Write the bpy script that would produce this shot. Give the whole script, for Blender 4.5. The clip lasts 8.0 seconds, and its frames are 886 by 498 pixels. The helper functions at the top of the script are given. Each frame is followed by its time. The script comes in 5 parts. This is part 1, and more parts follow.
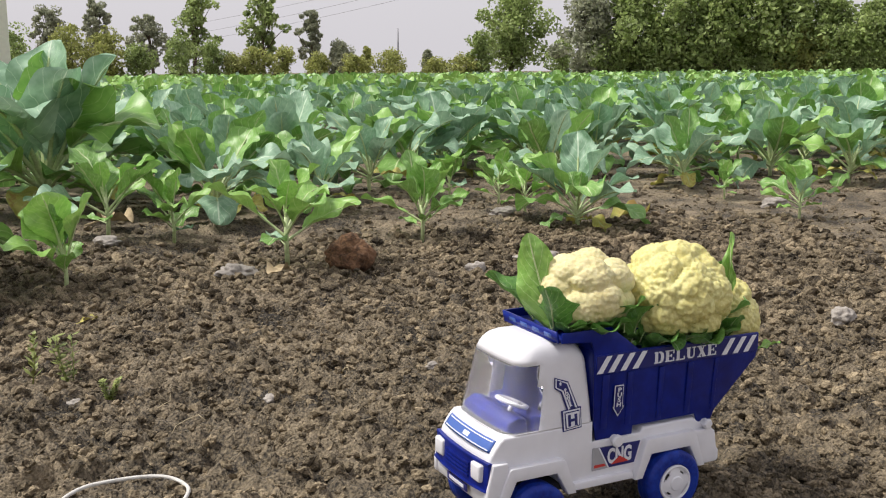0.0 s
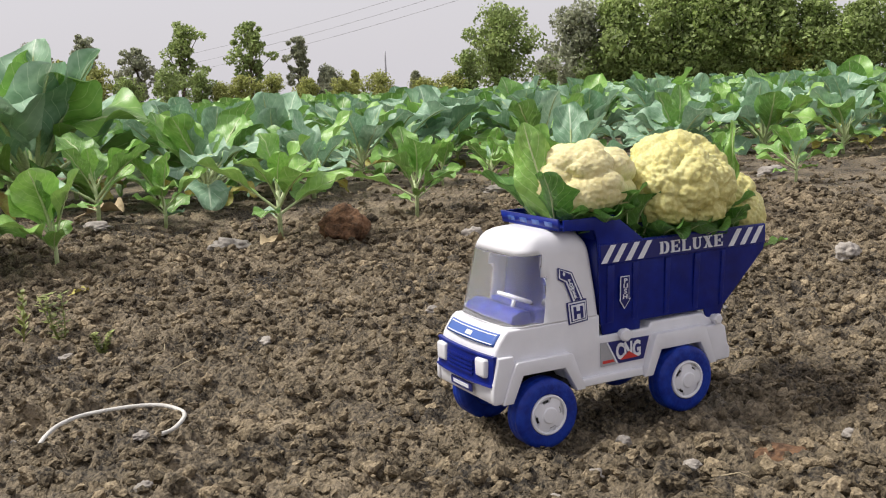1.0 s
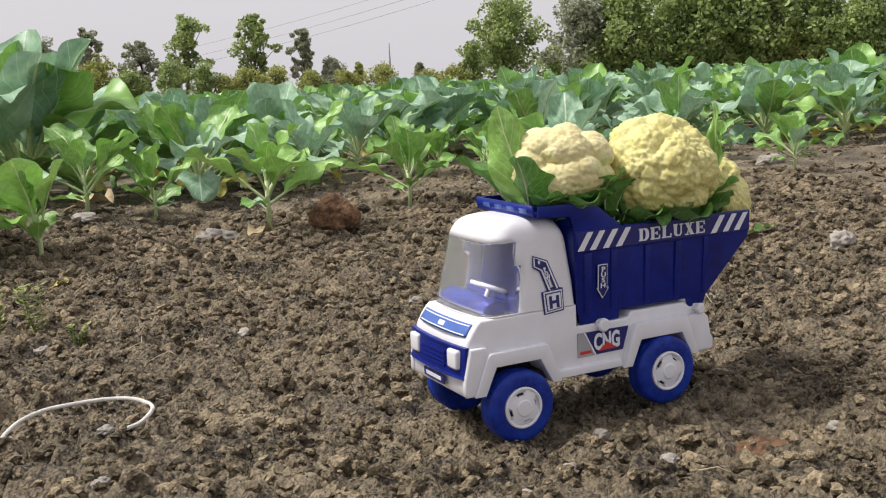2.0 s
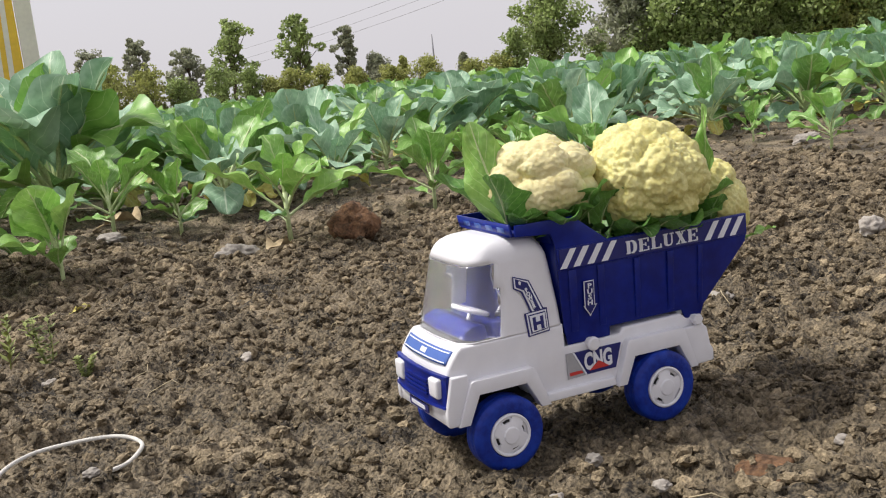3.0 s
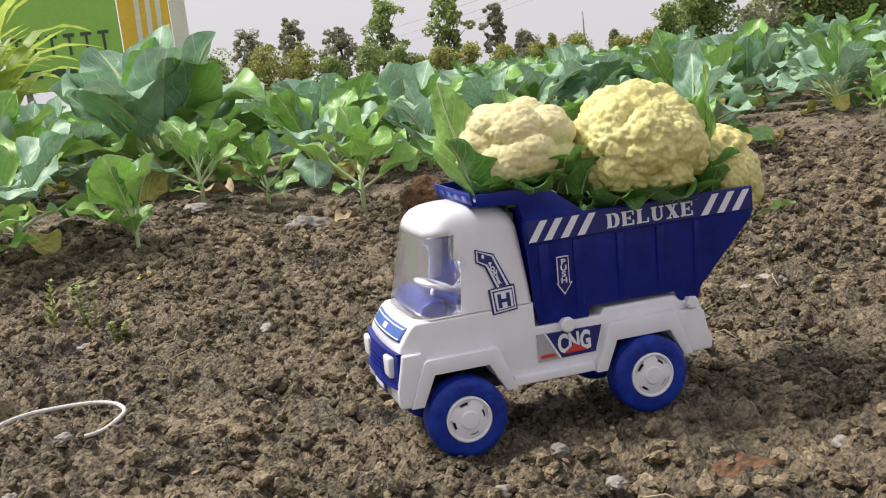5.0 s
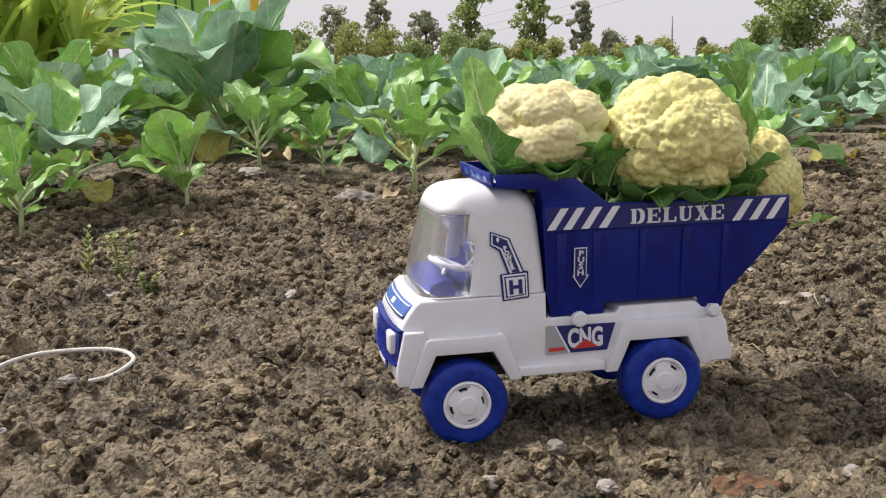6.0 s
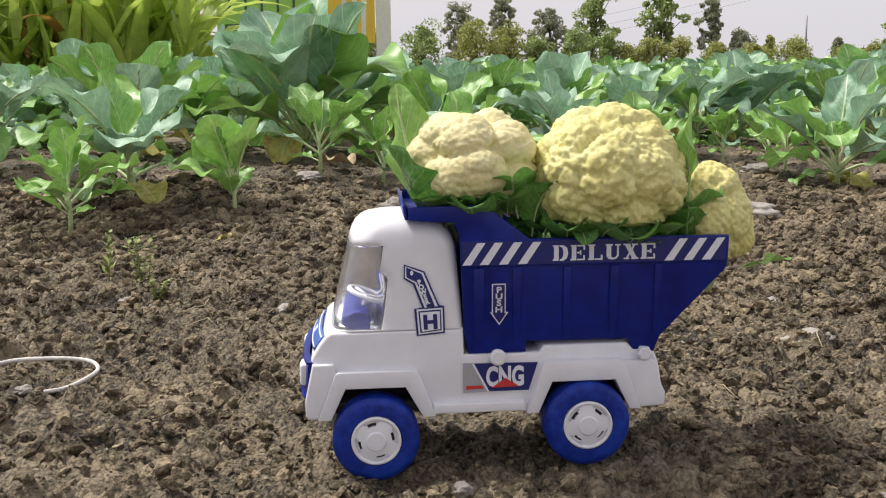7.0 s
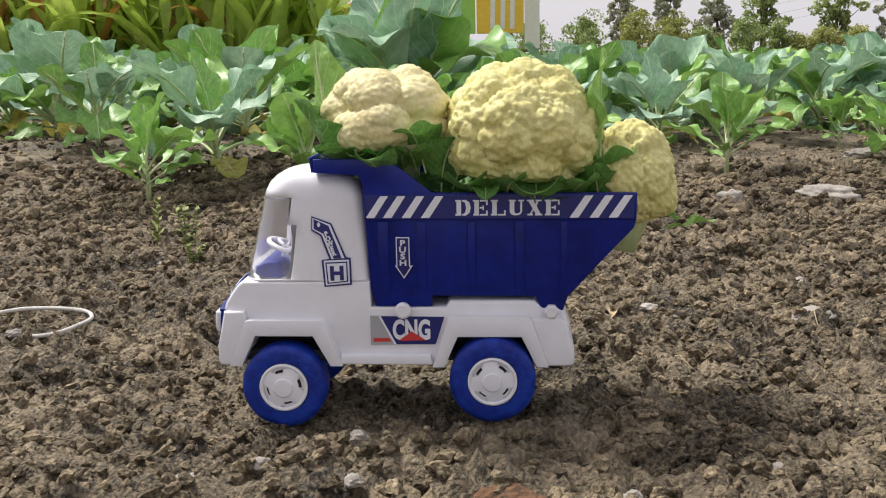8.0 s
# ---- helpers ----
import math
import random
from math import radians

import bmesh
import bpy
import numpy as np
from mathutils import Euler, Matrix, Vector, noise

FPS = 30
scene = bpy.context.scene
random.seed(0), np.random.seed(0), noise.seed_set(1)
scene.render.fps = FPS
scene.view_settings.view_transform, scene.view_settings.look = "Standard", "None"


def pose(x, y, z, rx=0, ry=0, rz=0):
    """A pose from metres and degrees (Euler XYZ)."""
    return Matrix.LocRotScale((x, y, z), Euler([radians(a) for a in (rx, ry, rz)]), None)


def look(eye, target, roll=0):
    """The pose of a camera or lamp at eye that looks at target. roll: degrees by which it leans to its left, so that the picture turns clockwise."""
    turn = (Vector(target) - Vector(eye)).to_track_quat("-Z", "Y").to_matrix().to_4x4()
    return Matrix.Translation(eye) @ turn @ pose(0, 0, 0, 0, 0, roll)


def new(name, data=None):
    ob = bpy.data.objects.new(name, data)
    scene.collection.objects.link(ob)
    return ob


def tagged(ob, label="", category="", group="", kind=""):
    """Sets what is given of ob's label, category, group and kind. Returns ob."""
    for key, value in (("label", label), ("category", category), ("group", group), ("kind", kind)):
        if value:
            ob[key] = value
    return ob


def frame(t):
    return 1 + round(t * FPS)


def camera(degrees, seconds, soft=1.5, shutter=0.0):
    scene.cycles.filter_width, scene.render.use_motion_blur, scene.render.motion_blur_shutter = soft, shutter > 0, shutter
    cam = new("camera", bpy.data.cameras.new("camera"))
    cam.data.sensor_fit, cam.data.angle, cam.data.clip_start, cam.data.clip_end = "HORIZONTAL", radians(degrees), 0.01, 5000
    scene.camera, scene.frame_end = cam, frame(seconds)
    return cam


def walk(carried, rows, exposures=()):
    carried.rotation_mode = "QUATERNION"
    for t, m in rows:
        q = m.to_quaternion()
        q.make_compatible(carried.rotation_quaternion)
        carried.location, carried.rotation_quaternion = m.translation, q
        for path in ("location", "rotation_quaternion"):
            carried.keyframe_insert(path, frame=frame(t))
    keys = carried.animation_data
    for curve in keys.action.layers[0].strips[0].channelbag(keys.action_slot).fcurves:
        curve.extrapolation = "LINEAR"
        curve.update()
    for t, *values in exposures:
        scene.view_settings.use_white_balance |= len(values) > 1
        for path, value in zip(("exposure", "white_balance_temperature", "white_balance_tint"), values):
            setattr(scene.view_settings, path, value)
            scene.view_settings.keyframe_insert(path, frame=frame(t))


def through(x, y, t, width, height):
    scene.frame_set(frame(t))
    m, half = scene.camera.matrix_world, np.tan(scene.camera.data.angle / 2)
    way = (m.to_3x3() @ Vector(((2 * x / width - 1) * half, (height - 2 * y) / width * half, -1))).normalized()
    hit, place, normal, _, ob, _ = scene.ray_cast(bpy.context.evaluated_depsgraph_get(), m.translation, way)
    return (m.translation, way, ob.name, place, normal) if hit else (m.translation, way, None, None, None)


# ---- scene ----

# camera and walk
cam = camera(46.5, 8.0, soft=1.1)
PATH = [
    (0, -0.6211, -0.8643, 0.4905, -26.57, -9.78, -0.47),
    (0.5, -0.6214, -0.8578, 0.4203, -26.79, -9.11, -1.72),
    (1, -0.6182, -0.8507, 0.3563, -26.82, -8.60, -3.00),
    (2.5, -0.5407, -0.8341, 0.3451, -26.08, -9.24, -3.65),
    (3, -0.4881, -0.8336, 0.3655, -23.40, -9.34, -6.68),
    (3.5, -0.4041, -0.8572, 0.3553, -19.64, -9.88, -9.96),
    (4, -0.3938, -0.8500, 0.3456, -17.35, -9.74, -10.10),
    (5.5, -0.2811, -0.8271, 0.3191, -13.58, -9.56, -4.49),
    (6, -0.2667, -0.8211, 0.3118, -11.38, -9.85, -1.66),
    (6.5, -0.1707, -0.8207, 0.3264, -8.33, -10.03, 0.37),
    (7, -0.0960, -0.8191, 0.3330, -4.66, -9.86, -0.93),
    (7.5, -0.0264, -0.8193, 0.3202, -1.31, -10.17, 1.24),
    (8, 0.1108, -0.8347, 0.2997, 4.32, -10.13, -1.10),
]
walk(cam, [(t, pose(x, y, z, 0, 0, yaw) @ pose(0, 0, 0, 90 + pitch) @ pose(0, 0, 0, 0, 0, roll)) for t, x, y, z, yaw, pitch, roll in PATH],
     exposures=[(0, 0.40), (2.5, 0.42), (4, 0.46), (8, 0.53)])

# world: a hazy white sky over a weak, very soft sun
SUN_EL, SUN_AZ = 58, 300
world = bpy.data.worlds.new("world")
scene.world = world
world.use_nodes = True
wn, wl = world.node_tree.nodes, world.node_tree.links
wn.clear()
sky = wn.new("ShaderNodeTexSky")
sky.sky_type, sky.sun_disc = "NISHITA", False
sky.sun_elevation, sky.sun_rotation = radians(SUN_EL), radians(SUN_AZ)
sky.dust_density, sky.air_density = 6.0, 1.0
gain = wn.new("ShaderNodeVectorMath")
gain.operation = "SCALE"
gain.inputs["Scale"].default_value = 0.10
cloud = wn.new("ShaderNodeMix")
cloud.data_type = "RGBA"
cloud.inputs["Factor"].default_value = 0.8
cloud.inputs["B"].default_value = (0.70, 0.675, 0.715, 1)
bg = wn.new("ShaderNodeBackground")
bg.inputs["Strength"].default_value = 0.88
wo = wn.new("ShaderNodeOutputWorld")
wl.new(sky.outputs[0], gain.inputs[0])
wl.new(gain.outputs[0], cloud.inputs["A"])
wl.new(cloud.outputs["Result"], bg.inputs["Color"])
wl.new(bg.outputs[0], wo.inputs["Surface"])
sun_data = bpy.data.lights.new("sun", "SUN")
sun_data.energy, sun_data.angle, sun_data.color = 2.9, radians(12), (1.0, 0.96, 0.9)
sun = new("sun", sun_data)
sun.matrix_world = look((math.sin(radians(SUN_AZ)) * 5, math.cos(radians(SUN_AZ)) * 5, 5 * math.tan(radians(SUN_EL))), (0, 0, 0))


# ---------- materials ----------
def material(name, color, rough=0.5, spread=0.15, fine=120.0, coarse=12.0, bump=0.15, bump_scale=None, second=None, metallic=0.0, spec=0.5, by_object=0.0, by_island=0.0, sub=0.0, lo=0.33, hi=0.67, relief=0.0035):
    """A principled surface whose colour drifts at two scales, with a fine relief."""
    m = bpy.data.materials.new(name)
    m.use_nodes = True
    n, l = m.node_tree.nodes, m.node_tree.links
    b = n["Principled BSDF"]
    tc = n.new("ShaderNodeTexCoord")
    n1 = n.new("ShaderNodeTexNoise")
    n1.inputs["Scale"].default_value, n1.inputs["Detail"].default_value = coarse, 5
    n2 = n.new("ShaderNodeTexNoise")
    n2.inputs["Scale"].default_value, n2.inputs["Detail"].default_value = fine, 4
    l.new(tc.outputs["Object"], n1.inputs["Vector"])
    l.new(tc.outputs["Object"], n2.inputs["Vector"])
    add = n.new("ShaderNodeMath")
    add.operation = "MULTIPLY_ADD"
    add.inputs[1].default_value = 0.5
    half = n.new("ShaderNodeMath")
    half.operation = "MULTIPLY"
    half.inputs[1].default_value = 0.5
    l.new(n1.outputs["Fac"], half.inputs[0])
    l.new(n2.outputs["Fac"], add.inputs[0])
    l.new(half.outputs[0], add.inputs[2])
    ramp = n.new("ShaderNodeValToRGB")
    second = second or tuple(min(1, c * (1 + spread)) for c in color)
    ramp.color_ramp.elements[0].position, ramp.color_ramp.elements[1].position = lo, hi
    ramp.color_ramp.elements[0].color = (*[c * (1 - spread) for c in color], 1)
    ramp.color_ramp.elements[1].color = (*second, 1)
    l.new(add.outputs[0], ramp.inputs[0])
    out = ramp.outputs[0]
    if by_object:
        info = n.new("ShaderNodeObjectInfo")
        hsv = n.new("ShaderNodeHueSaturation")
        mr = n.new("ShaderNodeMapRange")
        mr.inputs["To Min"].default_value, mr.inputs["To Max"].default_value = 1 - by_object, 1 + by_object
        l.new(info.outputs["Random"], mr.inputs["Value"])
        l.new(mr.outputs[0], hsv.inputs["Value"])
        l.new(out, hsv.inputs["Color"])
        out = hsv.outputs[0]
    if by_island:
        geo = n.new("ShaderNodeNewGeometry")
        hsv = n.new("ShaderNodeHueSaturation")
        mr = n.new("ShaderNodeMapRange")
        mr.inputs["To Min"].default_value, mr.inputs["To Max"].default_value = 1 - by_island, 1 + by_island
        l.new(geo.outputs["Random Per Island"], mr.inputs["Value"])
        l.new(mr.outputs[0], hsv.inputs["Value"])
        l.new(out, hsv.inputs["Color"])
        out = hsv.outputs[0]
    l.new(out, b.inputs["Base Color"])
    b.inputs["Roughness"].default_value, b.inputs["Metallic"].default_value = rough, metallic
    b.inputs["Specular IOR Level"].default_value = spec
    if sub:
        b.inputs["Subsurface Weight"].default_value = sub
        b.inputs["Subsurface Radius"].default_value = (0.01, 0.008, 0.004)
        b.inputs["Subsurface Scale"].default_value = 0.4
    if bump:
        bp = n.new("ShaderNodeBump")
        bp.inputs["Strength"].default_value, bp.inputs["Distance"].default_value = bump, relief
        n3 = n.new("ShaderNodeTexNoise")
        n3.inputs["Scale"].default_value, n3.inputs["Detail"].default_value = bump_scale or fine, 6
        l.new(tc.outputs["Object"], n3.inputs["Vector"])
        l.new(n3.outputs["Fac"], bp.inputs["Height"])
        l.new(bp.outputs[0], b.inputs["Normal"])
    return m


def leaf_material(name, dark, light, vein, dry=0.0, rough=0.42, through=0.2):
    """A waxy leaf: pale midrib and side veins from the blade's own coordinates, mottled lamina, a little light through it."""
    m = bpy.data.materials.new(name)
    m.use_nodes = True
    n, l = m.node_tree.nodes, m.node_tree.links
    b = n["Principled BSDF"]
    uv = n.new("ShaderNodeTexCoord")
    sep = n.new("ShaderNodeSeparateXYZ")
    l.new(uv.outputs["UV"], sep.inputs[0])

    def calc(op, a, c=None, d=None):
        k = n.new("ShaderNodeMath")
        k.operation = op
        for i, v in enumerate((a, c, d)):
            if v is None:
                continue
            if isinstance(v, (int, float)):
                k.inputs[i].default_value = v
            else:
                l.new(v, k.inputs[i])
        return k.outputs[0]

    side = calc("ABSOLUTE", calc("SUBTRACT", sep.outputs["X"], 0.5))
    mid = calc("LESS_THAN", side, 0.022)
    # side veins run outwards and forwards
    wob = n.new("ShaderNodeTexNoise")
    wob.inputs["Scale"].default_value = 4.0
    l.new(uv.outputs["UV"], wob.inputs["Vector"])
    phase = calc("MULTIPLY_ADD", wob.outputs["Fac"], 0.12, calc("MULTIPLY_ADD", side, -0.75, sep.outputs["Y"]))
    saw = calc("FRACT", calc("MULTIPLY", phase, 7.0))
    tri = calc("ABSOLUTE", calc("SUBTRACT", saw, 0.5))
    veins = calc("LESS_THAN", tri, calc("MULTIPLY_ADD", side, -0.05, 0.045))
    line = calc("MAXIMUM", mid, calc("MULTIPLY", veins, 0.55))
    obj = n.new("ShaderNodeTexNoise")
    obj.inputs["Scale"].default_value, obj.inputs["Detail"].default_value = 16.0, 6
    l.new(uv.outputs["Object"], obj.inputs["Vector"])
    info = n.new("ShaderNodeObjectInfo")
    geo = n.new("ShaderNodeNewGeometry")
    island = calc("MULTIPLY_ADD", geo.outputs["Random Per Island"], 0.5, calc("MULTIPLY", info.outputs["Random"], 0.3))
    fac = calc("ADD", calc("MULTIPLY_ADD", obj.outputs["Fac"], 0.9, -0.35), island)
    ramp = n.new("ShaderNodeValToRGB")
    ramp.color_ramp.elements[0].position, ramp.color_ramp.elements[1].position = 0.1, 0.85
    ramp.color_ramp.elements[0].color, ramp.color_ramp.elements[1].color = (*dark, 1), (*light, 1)
    l.new(fac, ramp.inputs[0])
    mix = n.new("ShaderNodeMix")
    mix.data_type = "RGBA"
    l.new(calc("MULTIPLY", line, 0.85), mix.inputs["Factor"])
    l.new(ramp.outputs[0], mix.inputs["A"])
    mix.inputs["B"].default_value = (*vein, 1)
    out = mix.outputs["Result"]
    if dry:
        # yellowed and browned blotches
        spot = n.new("ShaderNodeTexNoise")
        spot.inputs["Scale"].default_value, spot.inputs["Detail"].default_value = 9.0, 5
        l.new(uv.outputs["Object"], spot.inputs["Vector"])
        r2 = n.new("ShaderNodeValToRGB")
        r2.color_ramp.elements[0].position, r2.color_ramp.elements[1].position = 0.62 - dry, 0.72 - dry
        l.new(spot.outputs["Fac"], r2.inputs[0])
        mx = n.new("ShaderNodeMix")
        mx.data_type = "RGBA"
        l.new(r2.outputs[0], mx.inputs["Factor"])
        l.new(out, mx.inputs["A"])
        mx.inputs["B"].default_value = (0.36, 0.24, 0.06, 1)
        out = mx.outputs["Result"]
    l.new(out, b.inputs["Base Color"])
    b.inputs["Roughness"].default_value = rough
    b.inputs["Specular IOR Level"].default_value = 0.6
    bp = n.new("ShaderNodeBump")
    bp.inputs["Strength"].default_value, bp.inputs["Distance"].default_value = 0.5, 0.003
    l.new(calc("MULTIPLY_ADD", line, -0.6, calc("MULTIPLY", obj.outputs["Fac"], 1.2)), bp.inputs["Height"])
    l.new(bp.outputs[0], b.inputs["Normal"])
    tr = n.new("ShaderNodeBsdfTranslucent")
    l.new(out, tr.inputs["Color"])
    ms = n.new("ShaderNodeMixShader")
    ms.inputs[0].default_value = through
    l.new(b.outputs[0], ms.inputs[1])
    l.new(tr.outputs[0], ms.inputs[2])
    l.new(ms.outputs[0], n["Material Output"].inputs["Surface"])
    return m


SOIL = material("soil", (0.046, 0.035, 0.021), 0.75, 0.55, 210, 8, 1.0, 260, second=(0.36, 0.287, 0.185), spec=0.5, lo=0.40, hi=0.64, relief=0.009)
CLOD = material("clods", (0.060, 0.046, 0.029), 0.88, 0.5, 300, 14, 0.9, 400, second=(0.35, 0.28, 0.18), spec=0.3, by_island=0.45, lo=0.38, hi=0.66)
STONE = material("stone", (0.30, 0.27, 0.24), 0.85, 0.3, 140, 25, 0.6, 200, second=(0.46, 0.42, 0.37), by_object=0.25)
BRICK_CLOD = material("rusty_clod", (0.085, 0.047, 0.027), 0.95, 0.5, 130, 22, 1.0, 150, second=(0.30, 0.16, 0.08), relief=0.008)
WHITE = material("white_plastic", (0.74, 0.735, 0.77), 0.36, 0.03, 60, 9, 0.03, 400, second=(0.79, 0.785, 0.82))
BLUE = material("blue_plastic", (0.003, 0.010, 0.17), 0.34, 0.25, 80, 10, 0.04, 300, second=(0.004, 0.018, 0.24), spec=0.3)
TYRE_BLUE = material("blue_rubber", (0.004, 0.018, 0.25), 0.5, 0.3, 150, 40, 0.25, 260, second=(0.009, 0.045, 0.36), spec=0.3)
# near-black for axles and cradle, and shade under the body and behind rims
DARK = material("dark_parts_and_shade", (0.02, 0.02, 0.022), 0.8, 0.3, 60, 10, 0.1)
INK_BLUE = material("sticker_blue", (0.012, 0.016, 0.14), 0.35, 0.1, 90, 20, 0)
INK_MID = material("sticker_mid_blue", (0.06, 0.13, 0.42), 0.35, 0.1, 90, 20, 0)
INK_WHITE = material("sticker_white", (0.74, 0.75, 0.80), 0.4, 0.06, 300, 60, 0)
INK_GREY = material("sticker_grey", (0.36, 0.36, 0.38), 0.4, 0.06, 300, 60, 0)
INK_RED = material("sticker_red", (0.55, 0.04, 0.035), 0.4, 0.06, 300, 60, 0)
CURD = material("curd", (0.58, 0.51, 0.155), 0.6, 0.1, 300, 30, 0.2, 420, second=(0.75, 0.72, 0.34), sub=0.15)
CURD_PALE = material("pale_curd", (0.65, 0.56, 0.26), 0.6, 0.07, 300, 30, 0.2, 420, second=(0.76, 0.70, 0.40), sub=0.15)
LEAF = leaf_material("leaf_green", (0.085, 0.20, 0.035), (0.27, 0.50, 0.12), (0.62, 0.74, 0.42), rough=0.46)
LEAF_BLUE = leaf_material("leaf_blue_green", (0.115, 0.26, 0.135), (0.40, 0.58, 0.41), (0.68, 0.80, 0.62), rough=0.5)
LEAF_YOUNG = leaf_material("leaf_young", (0.13, 0.32, 0.045), (0.35, 0.58, 0.14), (0.56, 0.68, 0.34))
LEAF_DRY = leaf_material("leaf_yellowing", (0.28, 0.30, 0.05), (0.60, 0.54, 0.14), (0.6, 0.55, 0.25), dry=0.08, rough=0.6)
LEAF_FRESH = leaf_material("leaf_fresh", (0.040, 0.135, 0.024), (0.17, 0.38, 0.075), (0.42, 0.55, 0.28))
STALK = material("stalk", (0.40, 0.50, 0.22), 0.5, 0.15, 80, 20, 0.1, second=(0.60, 0.68, 0.38))
DEAD_LEAF = material("dead_leaf", (0.36, 0.27, 0.15), 0.8, 0.35, 70, 25, 0.4, second=(0.55, 0.44, 0.27))
TWINE = material("twine", (0.70, 0.68, 0.63), 0.85, 0.12, 700, 80, 0.6, 900)

glass = bpy.data.materials.new("clear_plastic")
glass.use_nodes = True
gb = glass.node_tree.nodes["Principled BSDF"]
gb.inputs["Base Color"].default_value = (0.93, 0.93, 0.96, 1)
gb.inputs["Roughness"].default_value, gb.inputs["IOR"].default_value = 0.08, 1.35
gb.inputs["Transmission Weight"].default_value = 0.95


# ---------- building helpers ----------
def part(name, bm, mat, parent=None, label="", smooth=True):
    """Links a bmesh as one mesh object, under a thing where one is given."""
    me = bpy.data.meshes.new(name)
    bm.normal_update()
    bm.to_mesh(me)
    bm.free()
    for mt in (mat if isinstance(mat, (list, tuple)) else [mat]):
        me.materials.append(mt)
    if smooth:
        me.polygons.foreach_set("use_smooth", [True] * len(me.polygons))
    ob = new(name, me)
    ob.parent = parent
    if label:
        tagged(ob, label)
    return ob


def sharp(ob, degrees=35):
    """Keeps edges sharper than this when the mesh is smooth."""
    ob.data.set_sharp_from_angle(angle=radians(degrees))
    return ob


def empty(name, m):
    ob = new(name)
    ob.empty_display_size = 0.02
    ob.matrix_world = m
    return ob


def box(bm, lo, hi, bevel=0.0, seg=2):
    r = bmesh.ops.create_cube(bm, size=1.0)
    vs = r["verts"]
    for v in vs:
        v.co = Vector([lo[k] + (v.co[k] + 0.5) * (hi[k] - lo[k]) for k in range(3)])
    if bevel:
        bmesh.ops.bevel(bm, geom=list({e for v in vs for e in v.link_edges}), offset=bevel, segments=seg, affect="EDGES", profile=0.5)
    return bm


def prism(bm, poly, y0, y1, bevel=0.0, seg=3, shear=None):
    """Extrudes a polygon of (x, z) from y0 to y1, the rims rounded by bevel."""
    a = [bm.verts.new((x, y0, z)) for x, z in poly]
    b = [bm.verts.new((x, y1, z)) for x, z in poly]
    k = len(poly)
    fa, fb = bm.faces.new(a), bm.faces.new(b[::-1])
    for i in range(k):
        bm.faces.new((a[i], b[i], b[(i + 1) % k], a[(i + 1) % k]))
    bmesh.ops.recalc_face_normals(bm, faces=bm.faces[:])
    if bevel:
        rim = [e for f in (fa, fb) for e in f.edges]
        bmesh.ops.bevel(bm, geom=rim, offset=bevel, segments=seg, affect="EDGES", profile=0.5)
    if shear:
        for v in bm.verts:
            v.co.y += shear(v.co)
    return bm


def lathe(bm, profile, n=40, axis="y"):
    """Spins (radius, along) pairs round the y axis."""
    rings = []
    for r, h in profile:
        rings.append([bm.verts.new((r * math.cos(2 * math.pi * i / n), h, r * math.sin(2 * math.pi * i / n))) for i in range(n)])
    for p, q in zip(rings, rings[1:]):
        for i in range(n):
            bm.faces.new((p[i], p[(i + 1) % n], q[(i + 1) % n], q[i]))
    bm.faces.new(rings[0][::-1])
    bm.faces.new(rings[-1])
    bmesh.ops.recalc_face_normals(bm, faces=bm.faces[:])
    return bm


def tube(bm, points, radius, n=6, taper=1.0):
    """A round strand along points, its radius shrinking to radius * taper."""
    rings = []
    for i, p in enumerate(points):
        p = Vector(p)
        d = (Vector(points[min(i + 1, len(points) - 1)]) - Vector(points[max(i - 1, 0)])).normalized()
        u = d.orthogonal().normalized() if i == 0 else (u - d * u.dot(d)).normalized()
        w = d.cross(u)
        r = radius * (1 + (taper - 1) * i / max(1, len(points) - 1))
        rings.append([bm.verts.new(p + u * r * math.cos(2 * math.pi * j / n) + w * r * math.sin(2 * math.pi * j / n)) for j in range(n)])
    for a, b in zip(rings, rings[1:]):
        for j in range(n):
            bm.faces.new((a[j], a[(j + 1) % n], b[(j + 1) % n], b[j]))
    bm.faces.new(rings[0][::-1])
    bm.faces.new(rings[-1])
    return bm


# ---------- ground ----------
def lattice(ix, iy, seed):
    h = (ix.astype(np.int64) * 374761393 + iy.astype(np.int64) * 668265263 + seed * 974634777) & 0x7FFFFFFF
    h = ((h ^ (h >> 13)) * 1274126177) & 0x7FFFFFFF
    return ((h ^ (h >> 16)) & 0xFFFF) / 32767.5 - 1.0


def noise2(x, y, seed):
    """Smooth noise in -1..1 on a unit lattice."""
    x, y = np.asarray(x, float), np.asarray(y, float)
    ix, iy = np.floor(x), np.floor(y)
    fx, fy = x - ix, y - iy
    u, v = fx * fx * (3 - 2 * fx), fy * fy * (3 - 2 * fy)
    a, b = lattice(ix, iy, seed), lattice(ix + 1, iy, seed)
    c, d = lattice(ix, iy + 1, seed), lattice(ix + 1, iy + 1, seed)
    return (a * (1 - u) + b * u) * (1 - v) + (c * (1 - u) + d * u) * v


def smooth01(t):
    t = np.clip(t, 0, 1)
    return t * t * (3 - 2 * t)


def ridge(x, y):
    """The planted bank beyond the bare strip: higher where x is small, and flat past it."""
    x, y = np.asarray(x, float), np.asarray(y, float)
    rise = 0.03 + 0.05 * smooth01((0.2 - x) / 1.2)
    return rise * smooth01((y - 0.9) / 1.0)


